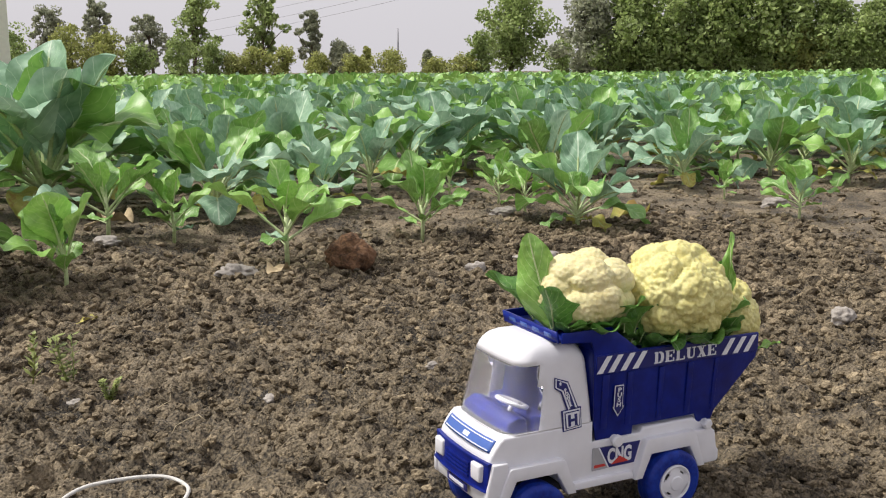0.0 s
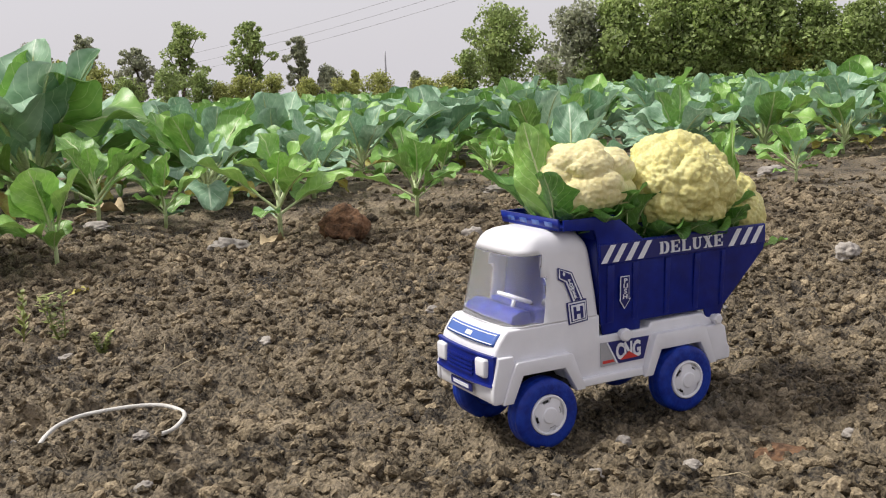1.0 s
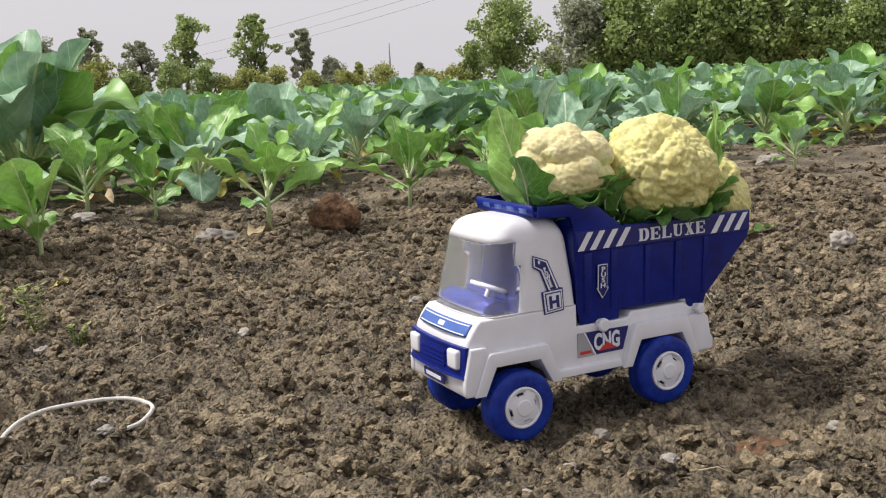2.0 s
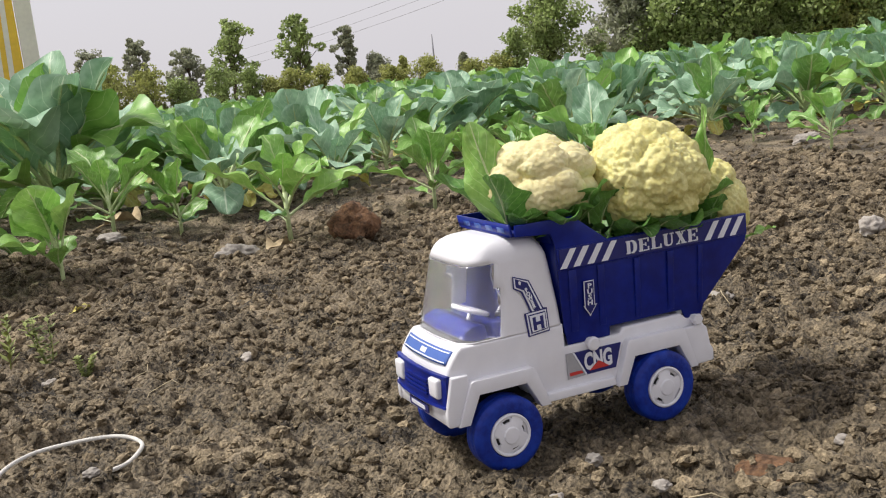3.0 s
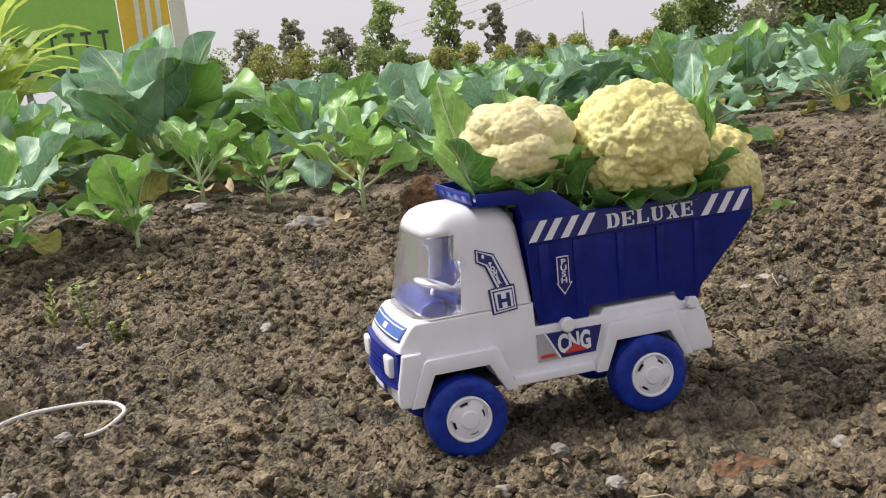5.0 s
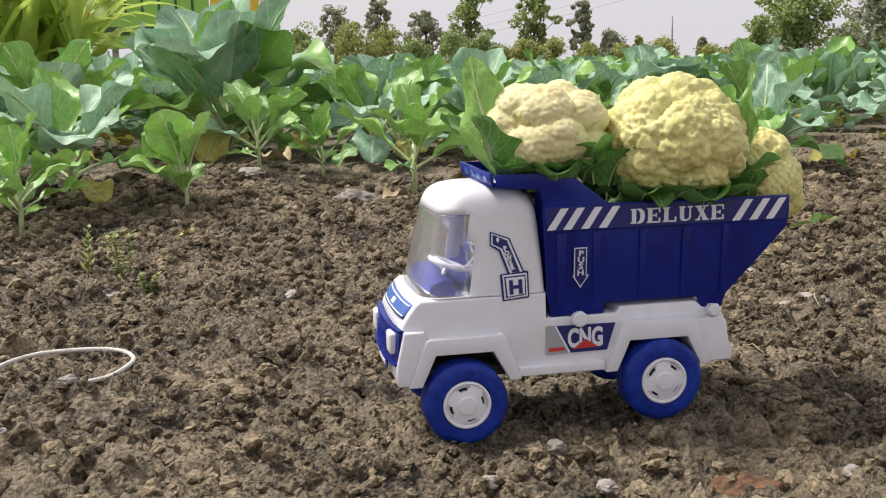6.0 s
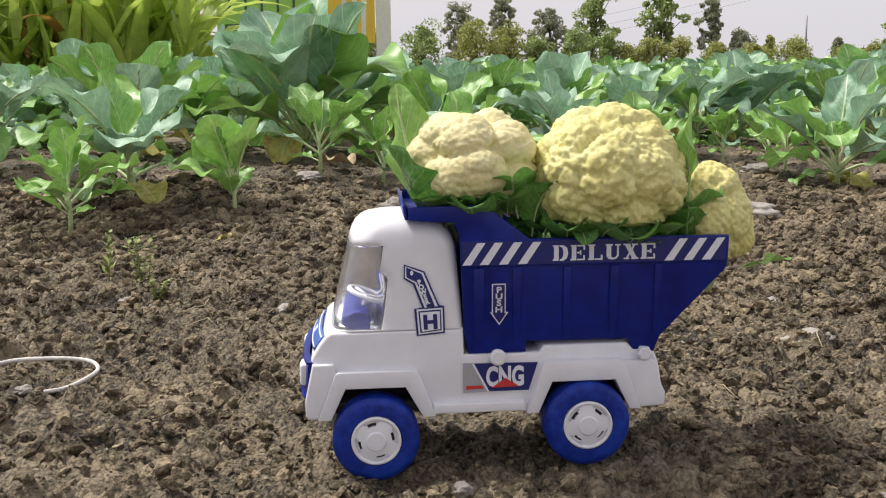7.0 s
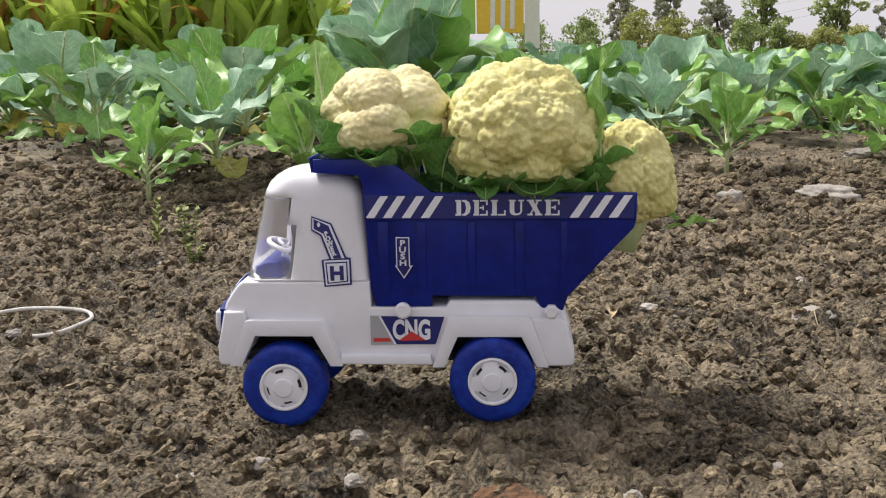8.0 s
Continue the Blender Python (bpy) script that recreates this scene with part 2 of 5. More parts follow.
def lumps(x, y, size, seed):
    """Rounded lumps of uneven height, one in each cell of a jittered lattice, 0 in the cracks between them."""
    u, v = x / size, y / size
    ix, iy = np.floor(u), np.floor(v)
    best, tall = np.full(np.shape(u), 9.0), np.zeros(np.shape(u))
    for dx in (-1, 0, 1):
        for dy in (-1, 0, 1):
            cx, cy = ix + dx, iy + dy
            px, py = cx + 0.5 + 0.42 * lattice(cx, cy, seed), cy + 0.5 + 0.42 * lattice(cx, cy, seed + 1)
            d = np.hypot(u - px, v - py)
            hit = d < best
            best = np.where(hit, d, best)
            tall = np.where(hit, 0.6 + 0.55 * lattice(cx, cy, seed + 2), tall)
    return np.sqrt(np.clip(1 - (best / 0.78) ** 2, 0, 1)) * tall


def ground_z(x, y):
    x, y = np.asarray(x, float), np.asarray(y, float)
    far = np.hypot(x, y)
    calm = smooth01((np.hypot((x - 0.01) / 1.7, (y - 0.055)) - 0.09) / 0.22)
    z = ridge(x, y)
    z = z + 0.016 * noise2(x / 0.42, y / 0.42, 1) * calm
    past = np.maximum(np.maximum(np.abs(x - 0.25) - 1.15, np.abs(y - 0.97) - 1.33), 0)
    cell = 0.0054 + 0.05 * past
    z = z + 0.011 * noise2(x / 0.15, y / 0.13, 2) * (0.2 + 0.8 * calm) * np.clip(2.2 - 3.0 * cell / 0.14, 0, 1)
    fine = np.clip(1.8 / (0.6 + far), 0, 1)
    wx, wy = x + 0.02 * noise2(x / 0.03, y / 0.03, 8), y + 0.02 * noise2(x / 0.03, y / 0.03, 9)
    rough = 0.45 + 0.55 * smooth01(0.55 + 1.3 * noise2(x / 0.2, y / 0.17, 6))
    k1, k2, k3 = (np.clip(2.2 - 3.0 * cell / s, 0, 1) for s in (0.062, 0.027, 0.014))
    broken = 0.5 + 0.5 * noise2(x / 0.09, y / 0.08, 17)
    z = z + (0.017 * k1 * broken * (lumps(wx, wy, 0.055, 21) - 0.45) + 0.015 * k2 * (lumps(wx, wy, 0.024, 31) - 0.45)) * fine * rough * (0.3 + 0.7 * calm)
    z = z + (0.011 * (lumps(wx, wy, 0.015, 41) - 0.4) + 0.006 * noise2(x / 0.011, y / 0.011, 15) + 0.006 * noise2(x / 0.021, y / 0.017, 16)) * fine * k3
    # a few small holes
    for hx, hy, r in ((-0.35, 0.55, 0.030), (0.30, 0.005, 0.030), (0.02, -0.105, 0.022), (-0.10, 0.62, 0.05), (-0.36, 0.20, 0.025), (0.62, 0.42, 0.05)):
        z = z - 0.03 * np.exp(-((x - hx) ** 2 + (y - hy) ** 2 * 1.6) / r ** 2)
    return z - 0.002


def graded(lo, hi, step, reach, growth=1.06):
    mid = list(np.arange(lo, hi + step / 2, step))
    s, up = step, [mid[-1]]
    while up[-1] < reach:
        s *= growth
        up.append(up[-1] + s)
    s, dn = step, [mid[0]]
    while dn[-1] > -reach:
        s *= growth
        dn.append(dn[-1] - s)
    return np.array(dn[:0:-1] + mid + up[1:])


def grid_mesh(name, xs, ys, zf):
    X, Y = np.meshgrid(xs, ys)
    co = np.stack([X, Y, zf(X, Y)], -1).reshape(-1, 3)
    nx, ny = len(xs), len(ys)
    i = (np.arange(ny - 1)[:, None] * nx + np.arange(nx - 1)[None, :]).ravel()
    quads = np.stack([i, i + 1, i + nx + 1, i + nx], -1)
    return raw_mesh(name, co, quads)


def raw_mesh(name, co, quads):
    me = bpy.data.meshes.new(name)
    k = quads.shape[1]
    me.vertices.add(len(co))
    me.vertices.foreach_set("co", np.asarray(co, np.float32).ravel())
    me.loops.add(quads.size)
    me.loops.foreach_set("vertex_index", quads.astype(np.int32).ravel())
    me.polygons.add(len(quads))
    me.polygons.foreach_set("loop_start", np.arange(0, quads.size, k, dtype=np.int32))
    me.polygons.foreach_set("use_smooth", np.ones(len(quads), bool))
    me.update(calc_edges=True)
    return me


ground_me = grid_mesh("ground", graded(-0.90, 1.40, 0.0054, 900, 1.05), graded(-0.36, 2.30, 0.0054, 900, 1.05), ground_z)
ground_me.materials.append(SOIL)
ground = tagged(new("ground", ground_me), "dark crumbly tilled field soil with damp patches", "ground", kind="structure")


# ---------- toy truck ----------
W = 0.112            # width of the chassis
YC = W / 2


def P(*pairs, u=0.471e-3):
    """Side-view points on the truck's own drawing grid, from a grid of 0.471 mm with its zero under the chassis middle."""
    return [((a - 684) * u, (760 - b) * u) for a, b in pairs]


truck = empty("toy_truck", pose(0, 0, 0.001, 0.67, 0.19, 0))
tagged(truck, "white and blue plastic toy dump truck loaded with cauliflowers", "toy truck")


def rounded_ring(xf, xr, hw, rf, rr, n=7):
    """A plan outline with rounded corners, from the near rear corner round the front to the far rear corner."""
    pts = []
    corners = ((xr, -hw, rr, 270, 360), (xf, -hw, rf, 180, 270), (xf, hw, rf, 90, 180), (xr, hw, rr, 0, 90))
    order = []
    for (cx, cy, r, a0, a1), sx, sy in zip(corners, (-1, 1, 1, -1), (1, 1, -1, -1)):
        arc = []
        for i in range(n + 1):
            a = radians(a1 + (a0 - a1) * i / n)
            arc.append((cx + sx * r + r * math.cos(a), cy + sy * r + r * math.sin(a)))
        order.append(arc)
    for k, arc in enumerate(order):
        nxt = order[(k + 1) % 4][0]
        pts += arc
        last = arc[-1]
        m = 10 if k in (0, 2) else 6
        pts += [(last[0] + (nxt[0] - last[0]) * j / m, last[1] + (nxt[1] - last[1]) * j / m) for j in range(1, m)]
    return pts


# cab shell: (row of the drawing grid, front, rear, half width, front radius, rear radius)
CAB = [(500, 422, 655, 0.0555, 0.016, 0.006), (497, 423, 654.5, 0.0553, 0.016, 0.006), (475, 429, 653, 0.0545, 0.016, 0.006), (450, 435, 651, 0.0538, 0.016, 0.006), (425, 441, 649, 0.053, 0.016, 0.007), (400, 447, 647, 0.0523, 0.016, 0.008), (375, 453, 645, 0.0515, 0.016, 0.009), (356, 457, 643, 0.051, 0.016, 0.010), (352, 458, 642, 0.0508, 0.016, 0.010), (340, 462, 639, 0.0497, 0.017, 0.012), (328, 468, 633, 0.0475, 0.018, 0.014), (319, 477, 625, 0.0445, 0.018, 0.015), (313, 487, 614, 0.040, 0.018, 0.016), (309, 502, 598, 0.033, 0.016, 0.015), (307, 522, 580, 0.022, 0.01, 0.01)]


def cab_rings():
    rings = []
    for row, f, r, hw, rf, rr in CAB:
        (xf, z), (xr, _) = P((f, row), (r, row))
        ring = []
        for x, y in rounded_ring(xf, xr, hw, rf, rr):
            bow = 0.004 * (y / hw) ** 2 * max(0, min(1, (xf + 0.03 - x) / 0.03))
            ring.append((x + bow, YC + y, z))
        rings.append(ring)
    return rings


def cab_shell(window):
    bm = bmesh.new()
    rings = cab_rings()
    vr = [[bm.verts.new(c) for c in ring] for ring in rings]
    xw = P((522, 0))[0][0]
    k = len(vr[0])
    for j in range(len(vr) - 1):
        for i in range(k):
            f = (vr[j][i], vr[j][(i + 1) % k], vr[j + 1][(i + 1) % k], vr[j + 1][i])
            inside = 1 <= j < 8 and max(v.co.x for v in f) < xw + 0.003
            if inside == window:
                bm.faces.new(f)
    if not window:
        bm.faces.new(vr[-1])
    bmesh.ops.delete(bm, geom=[v for v in bm.verts if not v.link_faces], context="VERTS")
    bmesh.ops.recalc_face_normals(bm, faces=bm.faces[:])
    return bm


cab = part("cab", cab_shell(False), WHITE, truck, "white plastic cab with a rounded roof")
sol = cab.modifiers.new("thickness", "SOLIDIFY")
sol.thickness, sol.offset = 0.0018, -1
windscreen = part("windscreen", cab_shell(True), glass, truck, "clear wrap-round plastic windscreen")
sol = windscreen.modifiers.new("thickness", "SOLIDIFY")
sol.thickness, sol.offset = 0.0008, -1
windscreen.visible_shadow = False

# inside the cab
bm = bmesh.new()
prism(bm, P((440, 500), (445, 478), (468, 468), (490, 472), (496, 500)), YC - 0.047, YC + 0.047, 0.002)
part("dashboard", bm, BLUE, truck, "blue plastic dashboard")
bm = bmesh.new()
prism(bm, P((505, 500), (507, 470), (540, 466), (553, 372), (568, 368), (576, 376), (572, 500)), YC - 0.046, YC + 0.046, 0.003)
part("seat", bm, BLUE, truck, "blue plastic bench seat")
bm = bmesh.new()
ring = [(0.0165 * math.cos(a), 0.0165 * math.sin(a), 0) for a in [2 * math.pi * i / 24 for i in range(25)]]
tube(bm, ring, 0.0022, 8)
for a in (0.3, 2.4, 4.5):
    tube(bm, [(0, 0, -0.001), (0.0165 * math.cos(a), 0.0165 * math.sin(a), 0)], 0.0018, 6)
tube(bm, [(0, 0, 0), (0, 0, -0.022)], 0.002, 8)
wheel = part("steering_wheel", bm, WHITE, truck, "white steering wheel")
(sx, sz), = P((490, 452))
wheel.matrix_local = pose(sx, YC - 0.018, sz, 0, 22, 0)
bm = bmesh.new()
prism(bm, P((445, 499), (652, 499), (652, 503), (445, 503)), 0.004, W - 0.004)
part("cab_floor", bm, BLUE, truck)

# lower body with its wheel arches
BODY = P((424, 500), (414, 507), (401, 523), (390, 540), (385, 556), (381, 610), (378, 618), (379, 650), (384, 655), (419, 655),
         (446, 597), (552, 597), (583, 653), (763, 653), (783, 653), (808, 597), (922, 597), (950, 653), (1010, 650), (1015, 645), (1014, 622),
         (1008, 610), (1003, 572), (994, 552), (985, 545), (955, 545), (944, 535), (796, 535), (788, 547), (655, 547), (655, 500))


bm = bmesh.new()
prism(bm, BODY, 0, W, 0.0028)
for v in bm.verts:
    front = max(0.0, min(1.0, (-0.118 - v.co.x) / 0.02))
    v.co.x += 0.0045 * front * (abs(v.co.y - YC) / YC) ** 2.5 - 0.003 * front
body = sharp(part("lower_body", bm, WHITE, truck, "white plastic lower body with square wheel arches"), 40)


def arch_flare(pts_in, pts_out, y0, y1, name):
    b = bmesh.new()
    prism(b, P(*(pts_out + pts_in[::-1])), y0, y1, 0.0012, 2)
    return sharp(part(name, b, WHITE, truck), 40)


FRONT_IN = [(421, 653), (447, 597), (551, 597), (581, 652)]
FRONT_OUT = [(398, 653), (430, 570), (436, 567), (566, 567), (573, 571), (603, 652)]
REAR_IN = [(785, 653), (809, 597), (921, 597), (948, 652)]
REAR_OUT = [(764, 653), (793, 564), (799, 560), (931, 560), (938, 564), (968, 652)]
for inner, outer in ((FRONT_IN, FRONT_OUT), (REAR_IN, REAR_OUT)):
    arch_flare(inner, outer, -0.0085, 0.0035, "wheel_arch")
    arch_flare(inner, outer, W - 0.0035, W + 0.0085, "wheel_arch")
NOSE = [(391, 553), (428, 553), (432, 572), (400, 652), (381, 652), (377, 646), (377, 618)]
TAIL = [(937, 566), (985, 562), (999, 572), (1006, 612), (1013, 624), (1013, 646), (1008, 650), (966, 651)]
for pts, y in ((NOSE, 0.0055), (TAIL, 0.0065)):
    for y0, y1 in ((-y, 0.002), (W - 0.002, W + y)):
        b = bmesh.new()
        prism(b, P(*pts), y0, y1, 0.0022, 3)
        sharp(part("body_corner", b, WHITE, truck), 40)
# near-black slab and block put the shade beneath the body into colour
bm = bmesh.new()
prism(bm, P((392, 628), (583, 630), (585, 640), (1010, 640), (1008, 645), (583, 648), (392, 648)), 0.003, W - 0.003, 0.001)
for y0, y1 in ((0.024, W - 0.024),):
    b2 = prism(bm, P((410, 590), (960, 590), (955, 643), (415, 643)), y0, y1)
part("underbody_shade", bm, DARK, truck, "dark infill standing for the shaded underside")
bm = bmesh.new()
prism(bm, P((600, 632), (760, 632), (764, 650), (596, 650)), -0.0055, 0.003, 0.0015)
sharp(part("sill", bm, WHITE, truck), 40)
bm = bmesh.new()
prism(bm, P((600, 632), (760, 632), (764, 650), (596, 650)), W - 0.003, W + 0.0055, 0.0015)
sharp(part("sill", bm, WHITE, truck), 40)


# front: grille, lights, plate, bonnet sticker
def front_x(row):
    rows = [(500, 424), (507, 414), (523, 401), (540, 390), (556, 385), (610, 381), (618, 378), (655, 379)]
    return float(np.interp(row, [r for r, _ in rows], [x for _, x in rows]))


def front_panel(bm, y0, y1, r0, r1, proud, thick, ny=16, nr=6, corner=0.0):
    """A sheet that follows the bowed nose between two rows of the drawing grid, standing proud of it."""
    top, bot = [], []
    for depth, store in ((proud, top), (proud - thick, bot)):
        for j in range(nr + 1):
            row = r0 + (r1 - r0) * j / nr
            line = []
            for i in range(ny + 1):
                y = y0 + (y1 - y0) * i / ny
                x = (front_x(row) - 684) * 0.471e-3 + 0.0045 * (abs(y - YC) / YC) ** 2.5 - 0.003 - depth
                line.append(bm.verts.new((x, y, (760 - row) * 0.471e-3)))
            store.append(line)
    for j in range(nr):
        for i in range(ny):
            bm.faces.new((top[j][i], top[j][i + 1], top[j + 1][i + 1], top[j + 1][i]))
            bm.faces.new((bot[j][i], bot[j + 1][i], bot[j + 1][i + 1], bot[j][i + 1]))
    for i in range(ny):
        bm.faces.new((top[0][i], bot[0][i], bot[0][i + 1], top[0][i + 1]))
        bm.faces.new((top[nr][i], top[nr][i + 1], bot[nr][i + 1], bot[nr][i]))
    for j in range(nr):
        bm.faces.new((top[j][0], top[j + 1][0], bot[j + 1][0], bot[j][0]))
        bm.faces.new((top[j][ny], bot[j][ny], bot[j + 1][ny], top[j + 1][ny]))
    bmesh.ops.recalc_face_normals(bm, faces=bm.faces[:])
    return bm


grille = part("grille", front_panel(bmesh.new(), -0.002, W + 0.002, 552, 613, 0.0025, 0.004), BLUE, truck, "blue plastic grille panel")
sharp(grille, 40)
for row in (568, 577, 586, 595):
    sharp(part("grille_bar", front_panel(bmesh.new(), 0.030, W - 0.030, row, row + 4.5, 0.0042, 0.002, 12, 1), BLUE, grille), 40)
for y0, y1, r0, r1 in ((-0.002, W + 0.002, 550, 554), (-0.002, W + 0.002, 610, 614)):
    sharp(part("grille_rim", front_panel(bmesh.new(), y0, y1, r0, r1, 0.004, 0.004, 16, 1), BLUE, grille), 40)
for y0 in (0.0055, W - 0.0055 - 0.019):
    bm = bmesh.new()
    xa = (378 - 684) * 0.471e-3
    box(bm, (xa - 0.0048, y0, 0.0765), (xa + 0.006, y0 + 0.019, 0.0955), 0.0028, 3)
    part("headlight", bm, WHITE, truck, "white square headlight")
plate = part("number_plate", front_panel(bmesh.new(), 0.034, W - 0.034, 622, 640, 0.0009, 0.0012, 10, 1), INK_BLUE, truck, "dark blue plate sticker with a white bar")
sharp(plate, 40)
part("plate_bar", front_panel(bmesh.new(), 0.040, W - 0.040, 627, 635, 0.0014, 0.0008, 8, 1), INK_WHITE, plate, smooth=False)
bonnet = part("bonnet_sticker", front_panel(bmesh.new(), 0.007, W - 0.007, 509, 533, 0.0007, 0.0009, 16, 5), INK_MID, truck, "mid-blue bonnet sticker with a white line and a round mark")
for r0, r1 in ((511.5, 513), (528.5, 530)):
    part("white_line", front_panel(bmesh.new(), 0.010, W - 0.010, r0, r1, 0.0012, 0.0006, 16, 1), INK_WHITE, bonnet, smooth=False)
part("round_mark", front_panel(bmesh.new(), YC - 0.006, YC + 0.006, 517, 525, 0.0012, 0.0006, 4, 2), INK_WHITE, bonnet, smooth=False)


# wheels
def wheel_at(col, row, y, outward):
    (x, z), = P((col, row))
    r = 0.0358
    b = bmesh.new()
    prof = [(0.020, -0.0095), (0.0205, -0.0095), (0.0215, -0.0118), (r - 0.006, -0.0125), (r - 0.0022, -0.0112), (r, -0.0085), (r, -0.006), (r - 0.0006, -0.0045), (r, -0.003), (r, 0.003), (r - 0.0006, 0.0045), (r, 0.006),
            (r, 0.0085), (r - 0.0022, 0.0112), (r - 0.006, 0.0125), (0.0215, 0.0118), (0.0205, 0.0095), (0.020, 0.0095)]
    lathe(b, prof, 48)
    if outward > 0:
        bmesh.ops.rotate(b, verts=b.verts[:], cent=(0, 0, 0), matrix=Matrix.Rotation(math.pi, 3, "X"))
    hub = empty("wheel", Matrix.Identity(4))
    hub.parent = truck
    hub.matrix_local = pose(x, y, z, 0, random.uniform(0, 90), 0)
    s = outward
    sharp(part("tyre", b, TYRE_BLUE, hub, "blue plastic tyre with dusty tread"), 50)
    b = bmesh.new()
    lathe(b, [(0.0150, s * 0.0103), (0.0205, s * 0.0105), (0.0205, s * 0.0128), (0.0192, s * 0.0136), (0.0176, s * 0.0128), (0.0172, s * 0.0112)], 40)
    bmesh.ops.delete(b, geom=[f for f in b.faces if len(f.verts) > 4], context="FACES_ONLY")
    # a dished disc with four openings near its rim
    radii, na = (0.0078, 0.0102, 0.0128, 0.0152, 0.0176), 48
    rings = [[b.verts.new((r * math.cos(2 * math.pi * k / na), s * (0.0139 - 0.0016 * j / 4), r * math.sin(2 * math.pi * k / na))) for k in range(na)] for j, r in enumerate(radii)]
    back = [[b.verts.new(v.co - Vector((0, s * 0.002, 0))) for v in ring] for ring in rings]
    gone = {(j, k) for j in (2, 3) for k in range(na) if min(k % 12, 12 - k % 12) <= (2 if j == 2 else 3) and k % 12 != (2 if j == 2 else 3)}
    for j in range(4):
        for k in range(na):
            if (j, k) not in gone:
                b.faces.new((rings[j][k], rings[j][(k + 1) % na], rings[j + 1][(k + 1) % na], rings[j + 1][k]))
                b.faces.new((back[j][k], back[j + 1][k], back[j + 1][(k + 1) % na], back[j][(k + 1) % na]))
                for (dj, dk), (p0, p1) in (((0, 1), ((j, (k + 1) % na), (j + 1, (k + 1) % na))), ((0, -1), ((j, k), (j + 1, k))), ((1, 0), ((j + 1, k), (j + 1, (k + 1) % na))), ((-1, 0), ((j, k), (j, (k + 1) % na)))):
                    if (j + dj, (k + dk) % na) in gone:
                        b.faces.new((rings[p0[0]][p0[1]], rings[p1[0]][p1[1]], back[p1[0]][p1[1]], back[p0[0]][p0[1]]))
    lathe(b, [(0.0085, s * 0.009), (0.0085, s * 0.0140), (0.0074, s * 0.0152), (0.004, s * 0.0155)], 24)
    bmesh.ops.recalc_face_normals(b, faces=b.faces[:])
    sharp(part("rim", b, WHITE, hub, "white four-spoke plastic rim"), 40)
    # added dark disc: the shade seen through the rim openings, as colour
    b = bmesh.new()
    lathe(b, [(0.0185, s * 0.0090), (0.0185, s * 0.0102)], 24)
    part("hub_shade", b, DARK, hub)
    return hub


for col, row in ((498, 687), (870, 674)):
    wheel_at(col, row, -0.0025, -1)
    wheel_at(col, row, W + 0.0025, 1)
for col, row in ((498, 687), (870, 674)):
    bm = bmesh.new()
    (x, z), = P((col, row))
    tube(bm, [(x, 0.01, z), (x, W - 0.01, z)], 0.002, 8)
    part("axle", bm, DARK, truck)


# tipping bed
def flare(c):
    """The bed widens a little towards the tail."""
    k = max(0.0, min(1.0, (c.z - 0.10) / 0.05)) * (0.0045 + 0.0035 * max(0.0, min(1.0, (c.x + 0.02) / 0.22)))
    return -k if c.y < YC else k


bed = empty("tipping_bed", Matrix.Identity(4))
bed.parent = truck
tagged(bed, "dark blue plastic tipping bed with white striped stickers")
SIDE = P((562, 283), (692, 283), (768, 342), (1117, 343), (1116, 392), (1112, 404), (1003, 524), (994, 552), (984, 566), (966, 566), (955, 548), (945, 526), (764, 526), (764, 546), (664, 546), (655, 505), (648, 335), (640, 312), (562, 306))
for y0, y1 in ((0.001, 0.0035), (W - 0.0035, W - 0.001)):
    bm = bmesh.new()
    prism(bm, SIDE, y0, y1, 0.0006, 2, flare)
    side = sharp(part("side_panel", bm, BLUE, bed), 40)
    near = y0 < YC
    for c0, c1 in ((672, 690), (740, 756), (828, 842), (910, 926), (988, 1000)):
        bm = bmesh.new()
        out = (0.0005, 0.0015) if near else (W - 0.0015, W - 0.0005)
        prism(bm, P((c0, 392), (c1, 392), (c1, 520), (c0, 520)), out[0], out[1], 0.0005, 2, flare)
        sharp(part("rib", bm, BLUE, bed), 40)
    bm = bmesh.new()
    out = (-0.0003, 0.0015) if near else (W - 0.0015, W + 0.0003)
    prism(bm, P((650, 344), (1117, 344), (1116, 389), (650, 389)), out[0], out[1], 0.0005, 2, flare)
    sharp(part("top_band", bm, BLUE, bed), 40)
bm = bmesh.new()
prism(bm, P((652, 330), (658, 330), (668, 512), (960, 512), (965, 520), (1000, 520), (1108, 402), (1112, 408), (1002, 530), (664, 525)), 0.0035, W - 0.0035)
part("bed_floor", bm, BLUE, bed)
bm = bmesh.new()
prism(bm, P((556, 300), (652, 300), (660, 335), (648, 335), (640, 309), (556, 307)), 0.0035, W - 0.0035)
part("cab_guard", bm, BLUE, bed)
bm = bmesh.new()
prism(bm, P((552, 281), (557, 281), (562, 306), (557, 307)), 0.0005, W - 0.0005, 0.0006)
part("guard_rim", bm, BLUE, bed)
bm = bmesh.new()
for y0 in (0.012, 0.036, 0.060, 0.084):
    prism(bm, P((556, 284), (557.5, 284), (560.5, 300), (559, 300)), y0, y0 + 0.014)
for v in bm.verts:
    v.co.x -= 0.0016
part("guard_stripe", bm, INK_MID, bed)


def plate_on_side(name, poly, mat, parent, y, thick=0.0006, label="", on_bed=False):
    b = bmesh.new()
    prism(b, poly, y - thick, y, 0, 1, flare if on_bed else None)
    return part(name, b, mat, parent, label, smooth=False)


